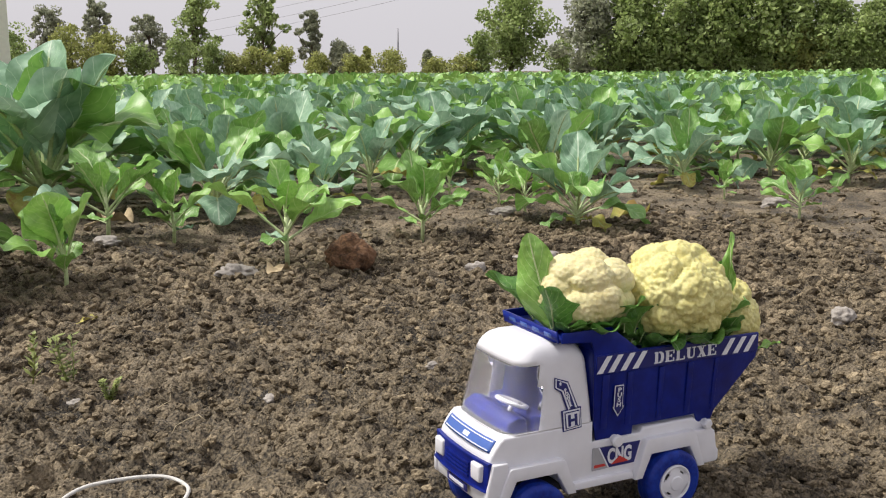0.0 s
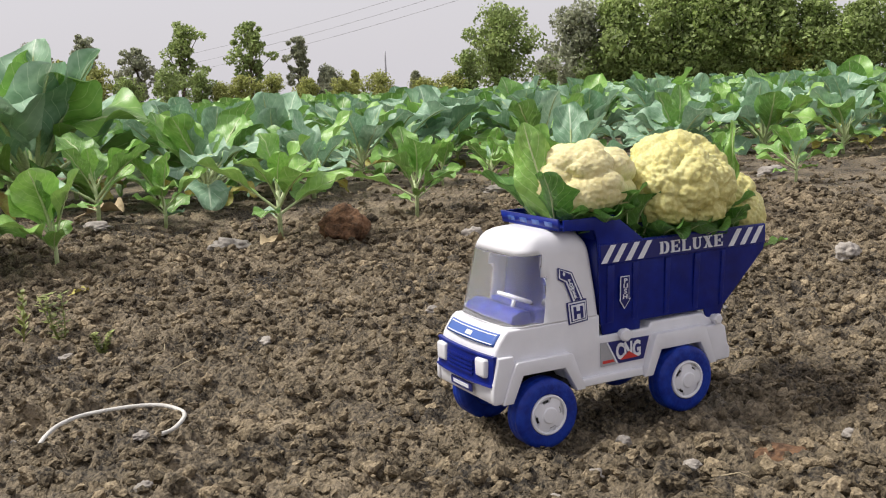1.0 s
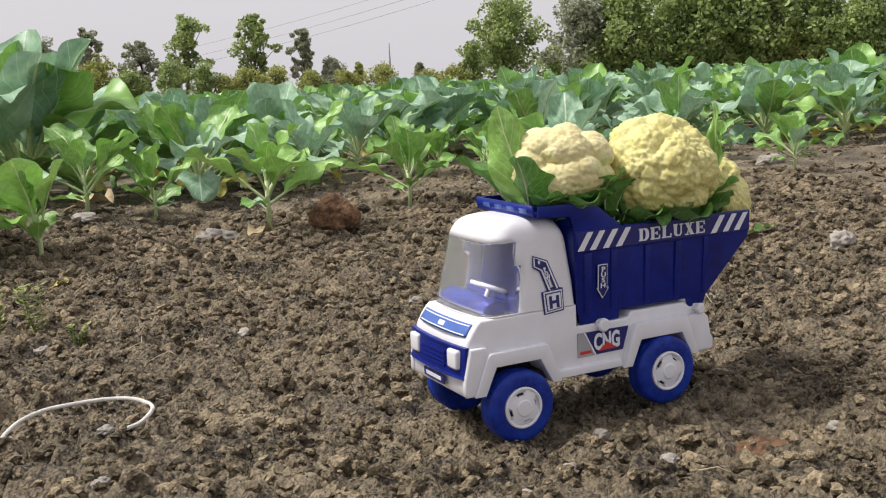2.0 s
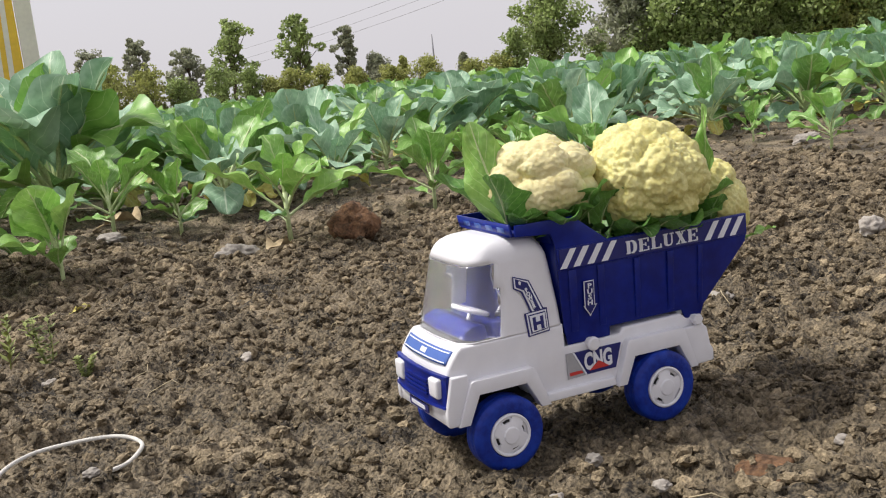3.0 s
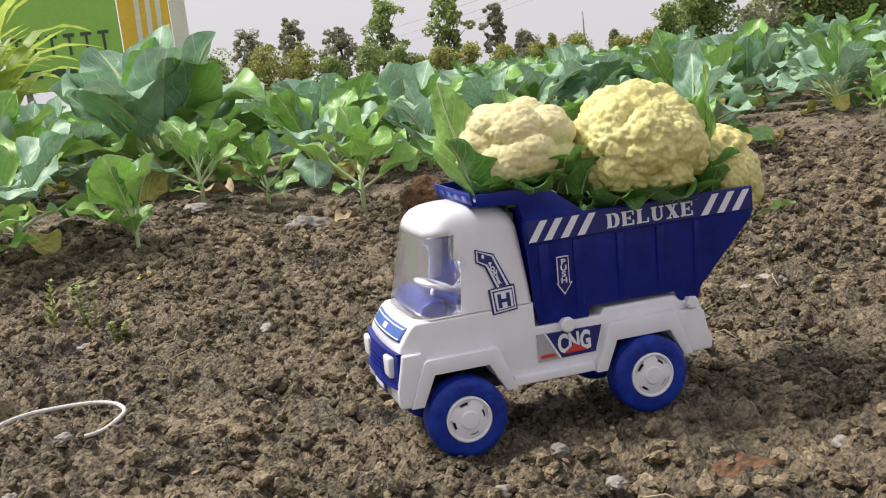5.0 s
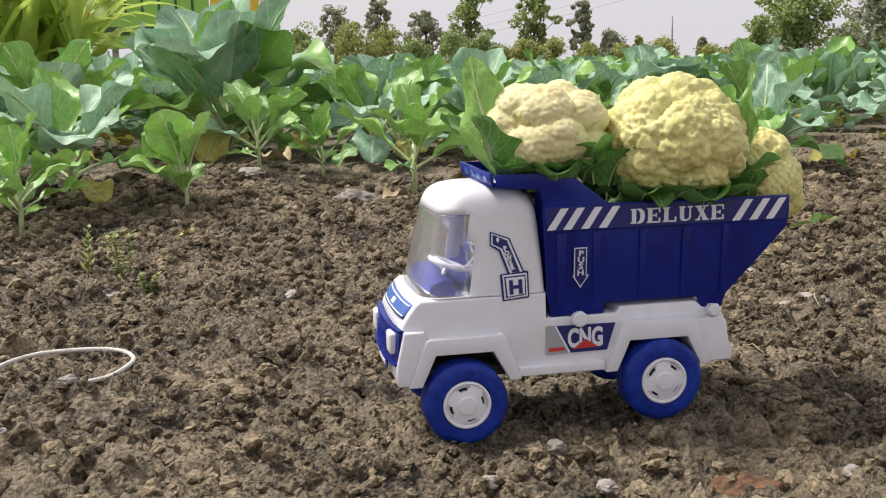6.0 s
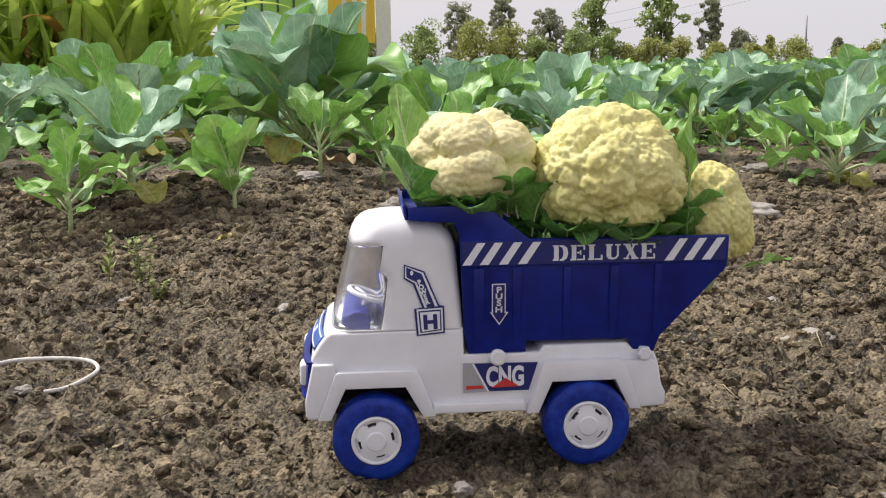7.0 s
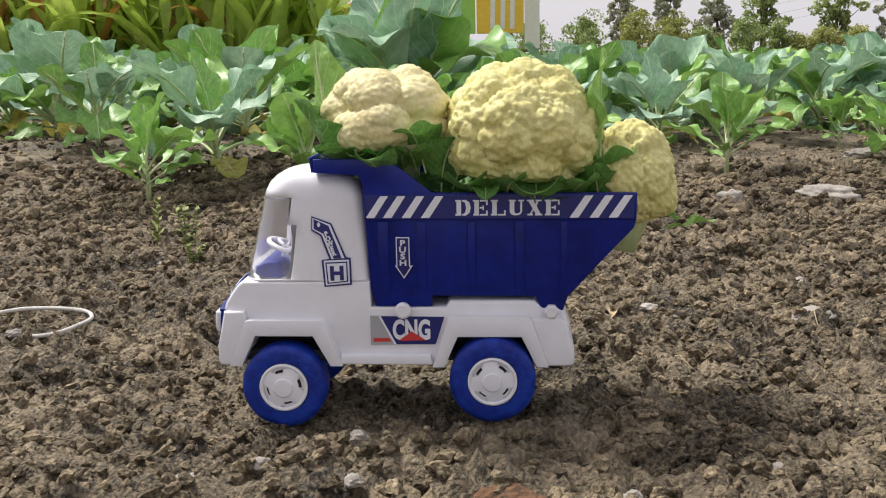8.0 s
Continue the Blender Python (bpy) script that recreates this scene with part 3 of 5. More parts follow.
def lettering(name, text, mat, parent, col, row, height, width, y, tilt=0.0, bold=0.03, down=False, on_bed=False):
    """Flat raised letters on the near side, fitted into width x height (drawing grid), starting at their lower left corner."""
    cu = bpy.data.curves.new(name, "FONT")
    cu.body, cu.extrude, cu.offset, cu.resolution_u = text, 0.02, bold, 3
    if down:
        cu.align_x = "CENTER"
        cu.body, cu.space_line = "\n".join(text), 0.82
    tmp = bpy.data.objects.new(name, cu)
    scene.collection.objects.link(tmp)
    me = bpy.data.meshes.new_from_object(tmp.evaluated_get(bpy.context.evaluated_depsgraph_get()))
    bpy.data.objects.remove(tmp)
    bpy.data.curves.remove(cu)
    me.name = name
    co = np.empty(len(me.vertices) * 3, np.float32)
    me.vertices.foreach_get("co", co)
    co = co.reshape(-1, 3)
    lo, hi = co.min(0), co.max(0)
    u = 0.471e-3
    lx = (co[:, 0] - lo[0]) / (hi[0] - lo[0]) * width * u
    lz = (co[:, 1] - lo[1]) / (hi[1] - lo[1]) * height * u
    ly = (co[:, 2] - lo[2]) / (hi[2] - lo[2])
    c, s = math.cos(radians(tilt)), math.sin(radians(tilt))
    (x0, z0), = P((col, row))
    out = np.stack([x0 + lx * c - lz * s, y - 0.0004 * ly, z0 + lx * s + lz * c], -1)
    for k in range(len(out) if on_bed else 0):
        out[k, 1] += flare(Vector(out[k]))
    me.vertices.foreach_set("co", out.astype(np.float32).ravel())
    me.materials.clear()
    me.materials.append(mat)
    me.update()
    ob = new(name, me)
    ob.parent = parent
    return ob


strip = plate_on_side("stripe_sticker", P((653, 346), (1112, 346), (1111, 386), (653, 386)), INK_BLUE, bed, -0.0005, 0.0004, "dark blue sticker strip with white slanting bars", True)
for c0 in (652, 682, 715, 748, 1003, 1037, 1069):
    plate_on_side("slanted_bar", P((c0, 385), (c0 + 26, 347), (c0 + 40, 347), (c0 + 15, 385)), INK_WHITE, strip, -0.0010, 0.0005, "", True)
# stencil slab letters, each in a box of 1 x 1
BAR = lambda x0, z0, x1, z1: [(x0, z0), (x1, z0), (x1, z1), (x0, z1)]
STEM = [BAR(0.08, 0, 0.38, 1), BAR(0, 0.9, 0.38, 1), BAR(0, 0, 0.38, 0.1)]
FOOT = [BAR(0.43, 0, 0.95, 0.1), BAR(0.84, 0.1, 0.95, 0.32)]
GLYPHS = {
    "D": STEM + [[(0.45, 0), (0.7, 0), (0.93, 0.18), (1, 0.5), (0.93, 0.82), (0.7, 1), (0.45, 1), (0.45, 0.9), (0.58, 0.88), (0.67, 0.7), (0.69, 0.5), (0.67, 0.3), (0.58, 0.12), (0.45, 0.1)]],
    "E": STEM + FOOT + [BAR(0.43, 0.9, 0.95, 1), BAR(0.84, 0.68, 0.95, 0.9), BAR(0.43, 0.45, 0.66, 0.55), BAR(0.62, 0.36, 0.70, 0.64)],
    "L": STEM + FOOT + [BAR(0.38, 0.9, 0.46, 1)],
    "U": [BAR(0.06, 0.22, 0.36, 1), BAR(0, 0.9, 0.44, 1), BAR(0.74, 0.24, 0.86, 1), BAR(0.62, 0.9, 0.98, 1), [(0.06, 0.22), (0.2, 0.04), (0.45, 0), (0.7, 0.05), (0.86, 0.24), (0.74, 0.26), (0.62, 0.13), (0.44, 0.12), (0.36, 0.22)]],
    "X": [[(0.06, 1), (0.40, 1), (0.96, 0), (0.62, 0)], [(0.68, 1), (0.80, 1), (0.60, 0.56), (0.54, 0.67)], [(0.14, 0), (0.26, 0), (0.46, 0.36), (0.40, 0.47)], BAR(0, 0.91, 0.46, 1), BAR(0.56, 0.91, 0.95, 1), BAR(0.04, 0, 0.40, 0.09), BAR(0.54, 0, 1, 0.09)],
}
for k, letter in enumerate("DELUXE"):
    b = bmesh.new()
    for j, shape in enumerate(GLYPHS[letter]):
        prism(b, P(*[(808 + 30.6 * k + 26.5 * x, 381 - 27 * z) for x, z in shape]), -0.0014 - 0.00004 * j, -0.0008, 0, 1, None)
    for v in b.verts:
        v.co.y += flare(v.co)
    part("letter", b, INK_WHITE, strip, smooth=False)
arrow = plate_on_side("arrow_sticker", P((703, 419), (727, 419), (727, 470), (732, 470), (716, 494), (700, 470), (703, 470)), INK_WHITE, bed, -0.0001, 0.0004, "white outlined arrow sticker with vertical lettering", True)
plate_on_side("arrow_field", P((705, 421), (725, 421), (725, 472), (728, 472), (716, 490), (704, 472), (705, 472)), INK_BLUE, arrow, -0.0006, 0.0004, "", True)
lettering("lettering", "PUSH", INK_WHITE, arrow, 709, 470, 46, 12, -0.0011, down=True, on_bed=True)


# stickers on the cab side; the side leans in towards the roof
def lean(ob):
    for v in ob.data.vertices:
        z = v.co.z
        v.co.y += float(np.interp(z, [0.1225, 0.1933], [0.0005, 0.0048]))
    return ob


power = lean(plate_on_side("power_sticker", P((553, 384), (588, 397), (613, 457), (621, 458), (622, 506), (573, 510), (569, 462), (583, 460), (568, 419), (552, 409)), INK_BLUE, truck, -0.0006, 0.0006, "dark blue and white sticker shaped like a bent arrow"))
lean(plate_on_side("white_edge", P((555, 387), (586, 399), (610, 458), (587, 460), (571, 417), (554, 407)), INK_WHITE, power, -0.0013, 0.0004))
lean(plate_on_side("blue_field", P((557, 389), (583, 401), (605, 458), (591, 459), (574, 415), (557, 406)), INK_BLUE, power, -0.0018, 0.0004))
lean(plate_on_side("white_square", P((573, 463), (618, 461), (619, 503), (576, 507)), INK_WHITE, power, -0.0013, 0.0004))
lean(plate_on_side("blue_square", P((576, 466), (615, 464), (616, 500), (579, 504)), INK_BLUE, power, -0.0018, 0.0004))
lean(plate_on_side("white_field", P((578.5, 468), (613, 466.5), (613.5, 498), (581.5, 501.5)), INK_WHITE, power, -0.0023, 0.0004))
lean(lettering("lettering", "H", INK_BLUE, power, 585, 498, 26, 24, -0.0027, tilt=2, bold=0.05))
lean(lettering("lettering", "POWER", INK_WHITE, power, 587, 456, 46, 13, -0.0023, tilt=20, down=True, bold=0.05))
lean(plate_on_side("small_star", P((563, 397), (566, 394), (569, 398), (567, 403), (564, 402)), INK_WHITE, power, -0.0023, 0.0004))
cng = plate_on_side("fuel_sticker", P((653, 562), (785, 564), (769, 614), (653, 616)), INK_GREY, truck, -0.0006, 0.0006, "grey, dark blue and red fuel sticker")
plate_on_side("blue_field", P((671, 563), (785, 564), (769, 614), (698, 614)), INK_BLUE, cng, -0.0011, 0.0004)
plate_on_side("white_edge", P((668, 563), (672, 563), (699, 614), (695, 614)), INK_WHITE, cng, -0.0015, 0.0004)
plate_on_side("red_bar", P((658, 603), (686, 603), (690, 609), (658, 610)), INK_RED, cng, -0.0011, 0.0004)
plate_on_side("red_peak", P((703, 607), (727, 590), (752, 606)), INK_RED, cng, -0.0024, 0.0004)
lettering("lettering", "CNG", INK_WHITE, cng, 693, 606, 38, 67, -0.0019, bold=0.04)

# pins that hold the bed
for col, row, r, y0, y1 in ((713, 550, 0.0068, -0.009, 0.004), (973, 551, 0.0062, -0.010, 0.004)):
    (x, z), = P((col, row))
    bm = bmesh.new()
    lathe(bm, [(r * 0.75, y0), (r, y0 + 0.0015), (r, y0 + 0.0045), (r * 0.8, y0 + 0.005), (r * 0.8, y1)], 18 if col < 900 else 6)
    bmesh.ops.translate(bm, verts=bm.verts[:], vec=(x, 0, z))
    sharp(part("pin", bm, WHITE, truck, "white plastic pin"), 40)
bm = bmesh.new()
prism(bm, P((795, 522), (945, 522), (945, 537), (795, 537)), 0.02, W - 0.02)
part("bed_cradle", bm, DARK, truck)


# ---------- cauliflowers ----------
def sphere_dots(n, seed):
    rng = np.random.default_rng(seed)
    i = np.arange(n) + 0.5
    ph, th = np.arccos(1 - 2 * i / n), math.pi * (1 + 5 ** 0.5) * i
    p = np.stack([np.cos(th) * np.sin(ph), np.sin(th) * np.sin(ph), np.cos(ph)], -1)
    p += rng.normal(0, 0.75 / math.sqrt(n), p.shape)
    return p / np.linalg.norm(p, axis=1, keepdims=True)


def knobs(d, dots, bulge):
    """Height of rounded knobs round the dots, for directions d, and each one's nearest dot."""
    out, idx = np.empty(len(d)), np.empty(len(d), int)
    for s in range(0, len(d), 4000):
        c = d[s:s + 4000] @ dots.T
        idx[s:s + 4000] = c.argmax(1)
        ang = np.arccos(np.clip(c.max(1), -1, 1))
        out[s:s + 4000] = np.sqrt(np.clip(1 - (ang / (bulge * 2.0 / math.sqrt(len(dots)))) ** 2, 0, 1))
    return out, idx


def curd_mesh(name, radii, big, small, tiny, seed, amp=(0.13, 0.06, 0.022)):
    b = bmesh.new()
    bmesh.ops.create_icosphere(b, subdivisions=6, radius=1.0)
    co = np.array([v.co[:] for v in b.verts])
    d = co / np.linalg.norm(co, axis=1, keepdims=True)
    rng = np.random.default_rng(seed)
    h1, i1 = knobs(d, sphere_dots(big, seed), 1.08)
    h2, i2 = knobs(d, sphere_dots(small, seed + 1), 1.0)
    h3, _ = knobs(d, sphere_dots(tiny, seed + 2), 1.0)
    lift = rng.normal(0, 0.02, big)[i1] + rng.normal(0, 0.008, small)[i2]
    r = 0.92 - 0.9 * amp[0] + amp[0] * h1 + amp[1] * h2 + amp[2] * h3 + lift
    p = d * r[:, None] * np.array(radii)
    low = p[:, 2] < -0.45 * radii[2]
    p[low, 2] = -0.45 * radii[2] + 0.35 * (p[low, 2] + 0.45 * radii[2])
    for v, c in zip(b.verts, p):
        v.co = c
    return b


# ---------- leaves and plants ----------
def leaf_arrays(nu, nv, width=0.55, petiole=0.25, a0=60, bend=50, cup=0.25, wave=0.05, seed=0, rib=True, lobes=4, blunt=1.22, rib_r=0.015):
    """A broad leaf of length 1 that grows from the origin towards +x and up: vertices, quads, blade coordinates, material slots."""
    rng = np.random.default_rng(seed)
    steps = 40
    v = np.linspace(0, 1, steps + 1)
    ang = np.radians(a0 - bend * v ** 1.4)
    ax = np.concatenate([[0], np.cumsum(np.cos(ang[:-1]) / steps)])
    az = np.concatenate([[0], np.cumsum(np.sin(ang[:-1]) / steps)])
    sway = 0.05 * np.sin(v * 2.2 + rng.uniform(0, 6)) * v
    vs = petiole * 0.85 + (1 - petiole * 0.85) * (1 - (1 - np.linspace(0, 1, nv + 1)) ** 1.7)
    t = np.clip((vs - petiole * 0.85) / (1 - petiole * 0.85), 0, 1)
    half = width / 2 * np.clip(np.sin(np.pi * np.clip(t, 0.0, 1) ** blunt), 0, 1) ** np.where(t > 0.6, 0.55, 0.85)
    half[0], half[-1] = 0.012, width * 0.03
    px, pz, pa, ps = np.interp(vs, v, ax), np.interp(vs, v, az), np.interp(vs, v, ang), np.interp(vs, v, sway)
    s = np.linspace(-1, 1, 2 * nu + 1)
    S, T = np.meshgrid(s, t)
    H = half[:, None]
    ph = rng.uniform(0, 6, 4)
    edge = 1 + 0.06 * np.sin(T * 8 + ph[0] + S) + 0.04 * np.sin(T * 25 + ph[1] - S)
    lift = cup * H * S ** 2 + wave * np.abs(S) ** 2.2 * np.sin(T * lobes * 3.1 + ph[2] + np.where(S > 0, 1.3, 0)) * np.sqrt(np.clip(H / (width / 2), 0, 1))
    lift = lift + (0.014 * np.sin(S * 7 + T * 9 + ph[3]) + 0.008 * np.sin(S * 5 - T * 21 + ph[1])) * H / (width / 2)
    Y = S * H * edge * (1 - 0.12 * abs(cup)) + ps[:, None]
    co = np.stack([px[:, None] - np.sin(pa)[:, None] * lift, Y, pz[:, None] + np.cos(pa)[:, None] * lift], -1).reshape(-1, 3)
    m = 2 * nu + 1
    i = (np.arange(nv)[:, None] * m + np.arange(m - 1)[None, :]).ravel()
    quads = np.stack([i, i + 1, i + m + 1, i + m], -1)
    uv = np.stack([(S + 1) / 2, T], -1).reshape(-1, 2)
    slot = np.zeros(len(quads), int)
    if rib:
        k, sides = 9, 5
        vr = np.linspace(0, 0.9, k)
        rx, rz, ra, rs = np.interp(vr, v, ax), np.interp(vr, v, az), np.interp(vr, v, ang), np.interp(vr, v, sway)
        rad = rib_r * (1 - vr) ** 0.9 + 0.003
        rc = []
        for j in range(k):
            for q in range(sides):
                a = 2 * math.pi * q / sides
                up, la = math.cos(a) * rad[j] - 0.55 * rad[j], math.sin(a) * rad[j] * 1.2
                rc.append((rx[j] - math.sin(ra[j]) * up, la + rs[j], rz[j] + math.cos(ra[j]) * up))
        base = len(co)
        rq = [(base + j * sides + q, base + j * sides + (q + 1) % sides, base + (j + 1) * sides + (q + 1) % sides, base + (j + 1) * sides + q) for j in range(k - 1) for q in range(sides)]
        co, quads = np.concatenate([co, np.array(rc)]), np.concatenate([quads, np.array(rq)])
        uv = np.concatenate([uv, np.full((len(rc), 2), 0.5)])
        slot = np.concatenate([slot, np.ones(len(rq), int)])
    return co, quads, uv, slot


def dress(me, quads, uv, slot, mats):
    layer = me.uv_layers.new(name="UVMap")
    layer.data.foreach_set("uv", np.asarray(uv, np.float32)[np.asarray(quads).ravel()].ravel())
    for mt in mats:
        me.materials.append(mt)
    me.polygons.foreach_set("material_index", np.asarray(slot, np.int32))
    me.update()
    return me


def leaf_mesh(mats, nu=4, nv=12, **kw):
    co, quads, uv, slot = leaf_arrays(nu, nv, **kw)
    return dress(raw_mesh("leaf", co, quads), quads, uv, slot, mats)


# (width, petiole, a0, bend, cup, wave)
SHAPES = [(0.46, 0.30, 76, 30, 0.30, 0.035), (0.52, 0.28, 72, 60, 0.20, 0.05), (0.42, 0.34, 82, 24, 0.42, 0.03), (0.54, 0.28, 70, 84, 0.14, 0.055), (0.48, 0.32, 74, 105, 0.18, 0.05), (0.50, 0.28, 80, 14, 0.34, 0.04), (0.56, 0.30, 76, 42, 0.22, 0.045)]
LEAVES, LEAVES_FAR = {}, {}
for key, mt in (("green", LEAF), ("blue", LEAF_BLUE), ("young", LEAF_YOUNG), ("dry", LEAF_DRY)):
    broad = 1.0
    LEAVES[key] = [leaf_mesh([mt, STALK], 5, 20, width=w * broad, petiole=p, a0=a, bend=b, cup=c, wave=v * 1.5, seed=11 * i + len(key)) for i, (w, p, a, b, c, v) in enumerate(SHAPES)]
    LEAVES_FAR[key] = [leaf_mesh([mt, STALK], 3, 10, width=w * broad, petiole=p, a0=a, bend=b, cup=c, wave=v * 1.5, seed=11 * i + len(key)) for i, (w, p, a, b, c, v) in enumerate(SHAPES)]


def stem_bm(height, radius, rng):
    bm = bmesh.new()
    tube(bm, [(0, 0, -0.03), (rng.uniform(-1, 1) * radius, rng.uniform(-1, 1) * radius, height * 0.5), (0, 0, height)], radius, 7, 0.8)
    return bm


def whorl(kind, rng):
    """Yaw, outward tilt, size and colour of each leaf, for a plant whose tallest leaf is 1."""
    count = {"young": rng.integers(10, 14), "round": 9, "mid": rng.integers(14, 18), "big": rng.integers(18, 23), "huge": 22}[kind]
    spread = {"young": 62, "round": 30, "mid": 62, "big": 60, "huge": 56}[kind]
    out, yaw = [], rng.uniform(0, 360)
    for i in range(count):
        k = i / (count - 1)                      # 0: the lowest leaf, 1: the heart
        yaw += 137.5 + rng.uniform(-18, 18)
        tilt = (1 - k) ** 1.1 * spread - 6 + rng.uniform(-9, 10)
        size = (0.74 + 0.34 * math.sin(math.pi * (0.22 + 0.62 * k))) * rng.uniform(0.82, 1.08) * (0.55 if k > 0.92 else 1)
        r = rng.random()
        size *= 0.6 if k < 0.16 else 1.0
        if kind in ("young", "round"):
            tone = "young" if r < 0.62 else ("green" if r < 0.9 else "blue")
        else:
            tone = "dry" if k < 0.16 and r < 0.6 else ("blue" if r < 0.55 else ("green" if r < 0.9 else "young"))
        if kind in ("young", "round"):
            shape = int(rng.choice([0, 2, 5, 6, 1]))
        else:
            shape = int(rng.choice([0, 1, 2, 5, 6, 3])) if k > 0.3 else int(rng.choice([1, 3, 4]))
        out.append((yaw, tilt, size, tone, shape, k))
    return out


def plant(kind, x, y, height, label, group, seed, turn=0.0, bank=LEAVES):
    rng = np.random.default_rng(seed)
    e = empty("cauliflower_plant", pose(x, y, float(ground_z(x, y)) - 0.004, 0, 0, turn))
    tagged(e, label, "vegetable plant", group=group)
    stem = {"young": 0.48, "round": 0.42, "mid": 0.34, "big": 0.28, "huge": 0.24}[kind] * height
    part("stem", stem_bm(stem, {"young": 0.020, "round": 0.018, "mid": 0.022, "big": 0.024, "huge": 0.02}[kind] * height + 0.0015, rng), STALK, e)
    long = {"young": 0.80, "round": 0.78, "mid": 0.88, "big": 0.94, "huge": 1.05}[kind] * height
    wide = {"young": 1.0, "round": 1.45, "mid": 1.0, "big": 1.0, "huge": 1.15}[kind]
    for yaw, tilt, size, tone, shape, k in whorl(kind, rng):
        ob = new("leaf", bank[tone][shape])
        ob.parent = e
        s = long * size
        ob.matrix_local = pose(0, 0, stem * (0.40 + 0.58 * k), 0, 0, yaw) @ pose(0, 0, 0, 0, tilt, 0) @ pose(0, 0, 0, rng.uniform(-14, 14), 0, 0) @ Matrix.Diagonal((s, s * wide * rng.uniform(0.85, 1.15), s, 1))
    return e


YOUNG_L = "young cauliflower plant with light green leaves in dark soil"
MID_L = "half-grown cauliflower plant with grey-green leaves"
BIG_L = "large cauliflower plant with broad blue-green leaves"
EDGE = "plants along the edge of the field"
HERO = [("young", -0.20, 2.00, 0.24), ("young", -0.03, 1.98, 0.20), ("young", 0.14, 1.50, 0.245), ("mid", 0.16, 2.25, 0.32), ("mid", 0.53, 2.32, 0.28), ("young", 0.62, 1.75, 0.22), ("mid", 1.65, 3.90, 0.34),
        ("young", 1.15, 2.62, 0.17), ("young", 1.17, 2.28, 0.18), ("young", 1.10, 1.98, 0.19), ("mid", 1.12, 1.71, 0.26), ("mid", 2.05, 2.35, 0.27), ("young", 1.95, 2.00, 0.13), ("young", 1.83, 1.52, 0.18),
        ("mid", 2.75, 2.15, 0.28), ("big", 2.75, 2.60, 0.33), ("huge", -0.27, 2.80, 0.47), ("round", -0.37, 1.48, 0.20), ("mid", -0.63, 1.64, 0.29), ("young", -0.68, 1.30, 0.20), ("big", -0.78, 2.50, 0.35),
        ("big", -1.42, 2.50, 0.36), ("mid", -1.05, 1.95, 0.27), ("mid", 0.88, 2.75, 0.30), ("big", 0.30, 2.72, 0.33), ("big", -1.85, 2.15, 0.34), ("mid", 1.55, 2.55, 0.30), ("big", -1.05, 2.95, 0.33), ("mid", 3.3, 2.3, 0.30)]
LABELS = {"young": YOUNG_L, "mid": MID_L, "big": BIG_L, "huge": "very large spreading cauliflower plant with paddle-shaped veined leaves", "round": "young plant with rounded light green upright leaves"}
for i, (kind, x, y, h) in enumerate(HERO):
    plant(kind, x, y, h, LABELS[kind], EDGE, 100 + i, 40.0 * i)

# the rows behind: single plants near, one joined sheet of growth far off
near_rows, far_rows = [], []
rng = np.random.default_rng(7)
row = 0
y = 2.8
while y < 62:
    step = 0.36 + 0.015 * y
    x = -(y + 1.2) * 0.75 - 0.8
    while x < (y + 0.9) * 1.35 + 0.8:
        px, py = x + rng.uniform(-0.1, 0.1), y + rng.uniform(-0.12, 0.12)
        h = rng.uniform(0.23, 0.34) * (1.0 if px < -0.2 else 1.04)
        if not (px < -0.12 * py - 0.2 and 5.6 < py < 9.2) and not (px < -1 and py > 9) and all((px - a) ** 2 + (py - b) ** 2 > 0.075 for _, a, b, _ in HERO):
            (near_rows if py < 5.4 and len(near_rows) < 240 else far_rows).append((px, py, h))
        x += step
    y += 0.44 + 0.012 * y
for i, (x, y, h) in enumerate(near_rows):
    plant("big" if h > 0.29 else "mid", x, y, h, BIG_L if h > 0.29 else MID_L, "plants in the field rows", 900 + i, 0.0, LEAVES_FAR)


def joined(name, chunks, mats):
    """Many pieces of (vertices, quads, blade coordinates, slots) as one mesh."""
    cs, qs, us, ss, off = [], [], [], [], 0
    for co, quads, uv, slot in chunks:
        cs.append(co)
        qs.append(quads + off)
        us.append(uv)
        ss.append(slot)
        off += len(co)
    co, quads, uv, slot = np.concatenate(cs), np.concatenate(qs), np.concatenate(us), np.concatenate(ss)
    return dress(raw_mesh(name, co, quads), quads, uv, slot, mats)


def field_chunks(places, nu, nv, fewer):
    bank = [leaf_arrays(nu, nv, width=w, petiole=p, a0=a, bend=b, cup=c, wave=v * 1.5, seed=300 + i, rib=False) for i, (w, p, a, b, c, v) in enumerate(SHAPES)]
    tones = {"green": 0, "blue": 1, "young": 2, "dry": 3}
    out = []
    for i, (x, y, h) in enumerate(places):
        r = np.random.default_rng(5000 + i)
        z = float(ridge(x, y))
        for yaw, tilt, size, tone, shape, k in whorl("mid", r)[::1 if not fewer else 2]:
            co, quads, uv, slot = bank[shape]
            if fewer and tone == "blue" and k < 0.8:
                tone = "young"
            s = h * size * (1.0 if not fewer else 1.25)
            m = np.array(pose(0, 0, 0, 0, 0, yaw) @ pose(0, 0, 0, 0, tilt, 0))[:3, :3]
            out.append((co @ m.T * s + np.array((x, y, z + 0.04)), quads, uv, slot + tones[tone]))
    return out


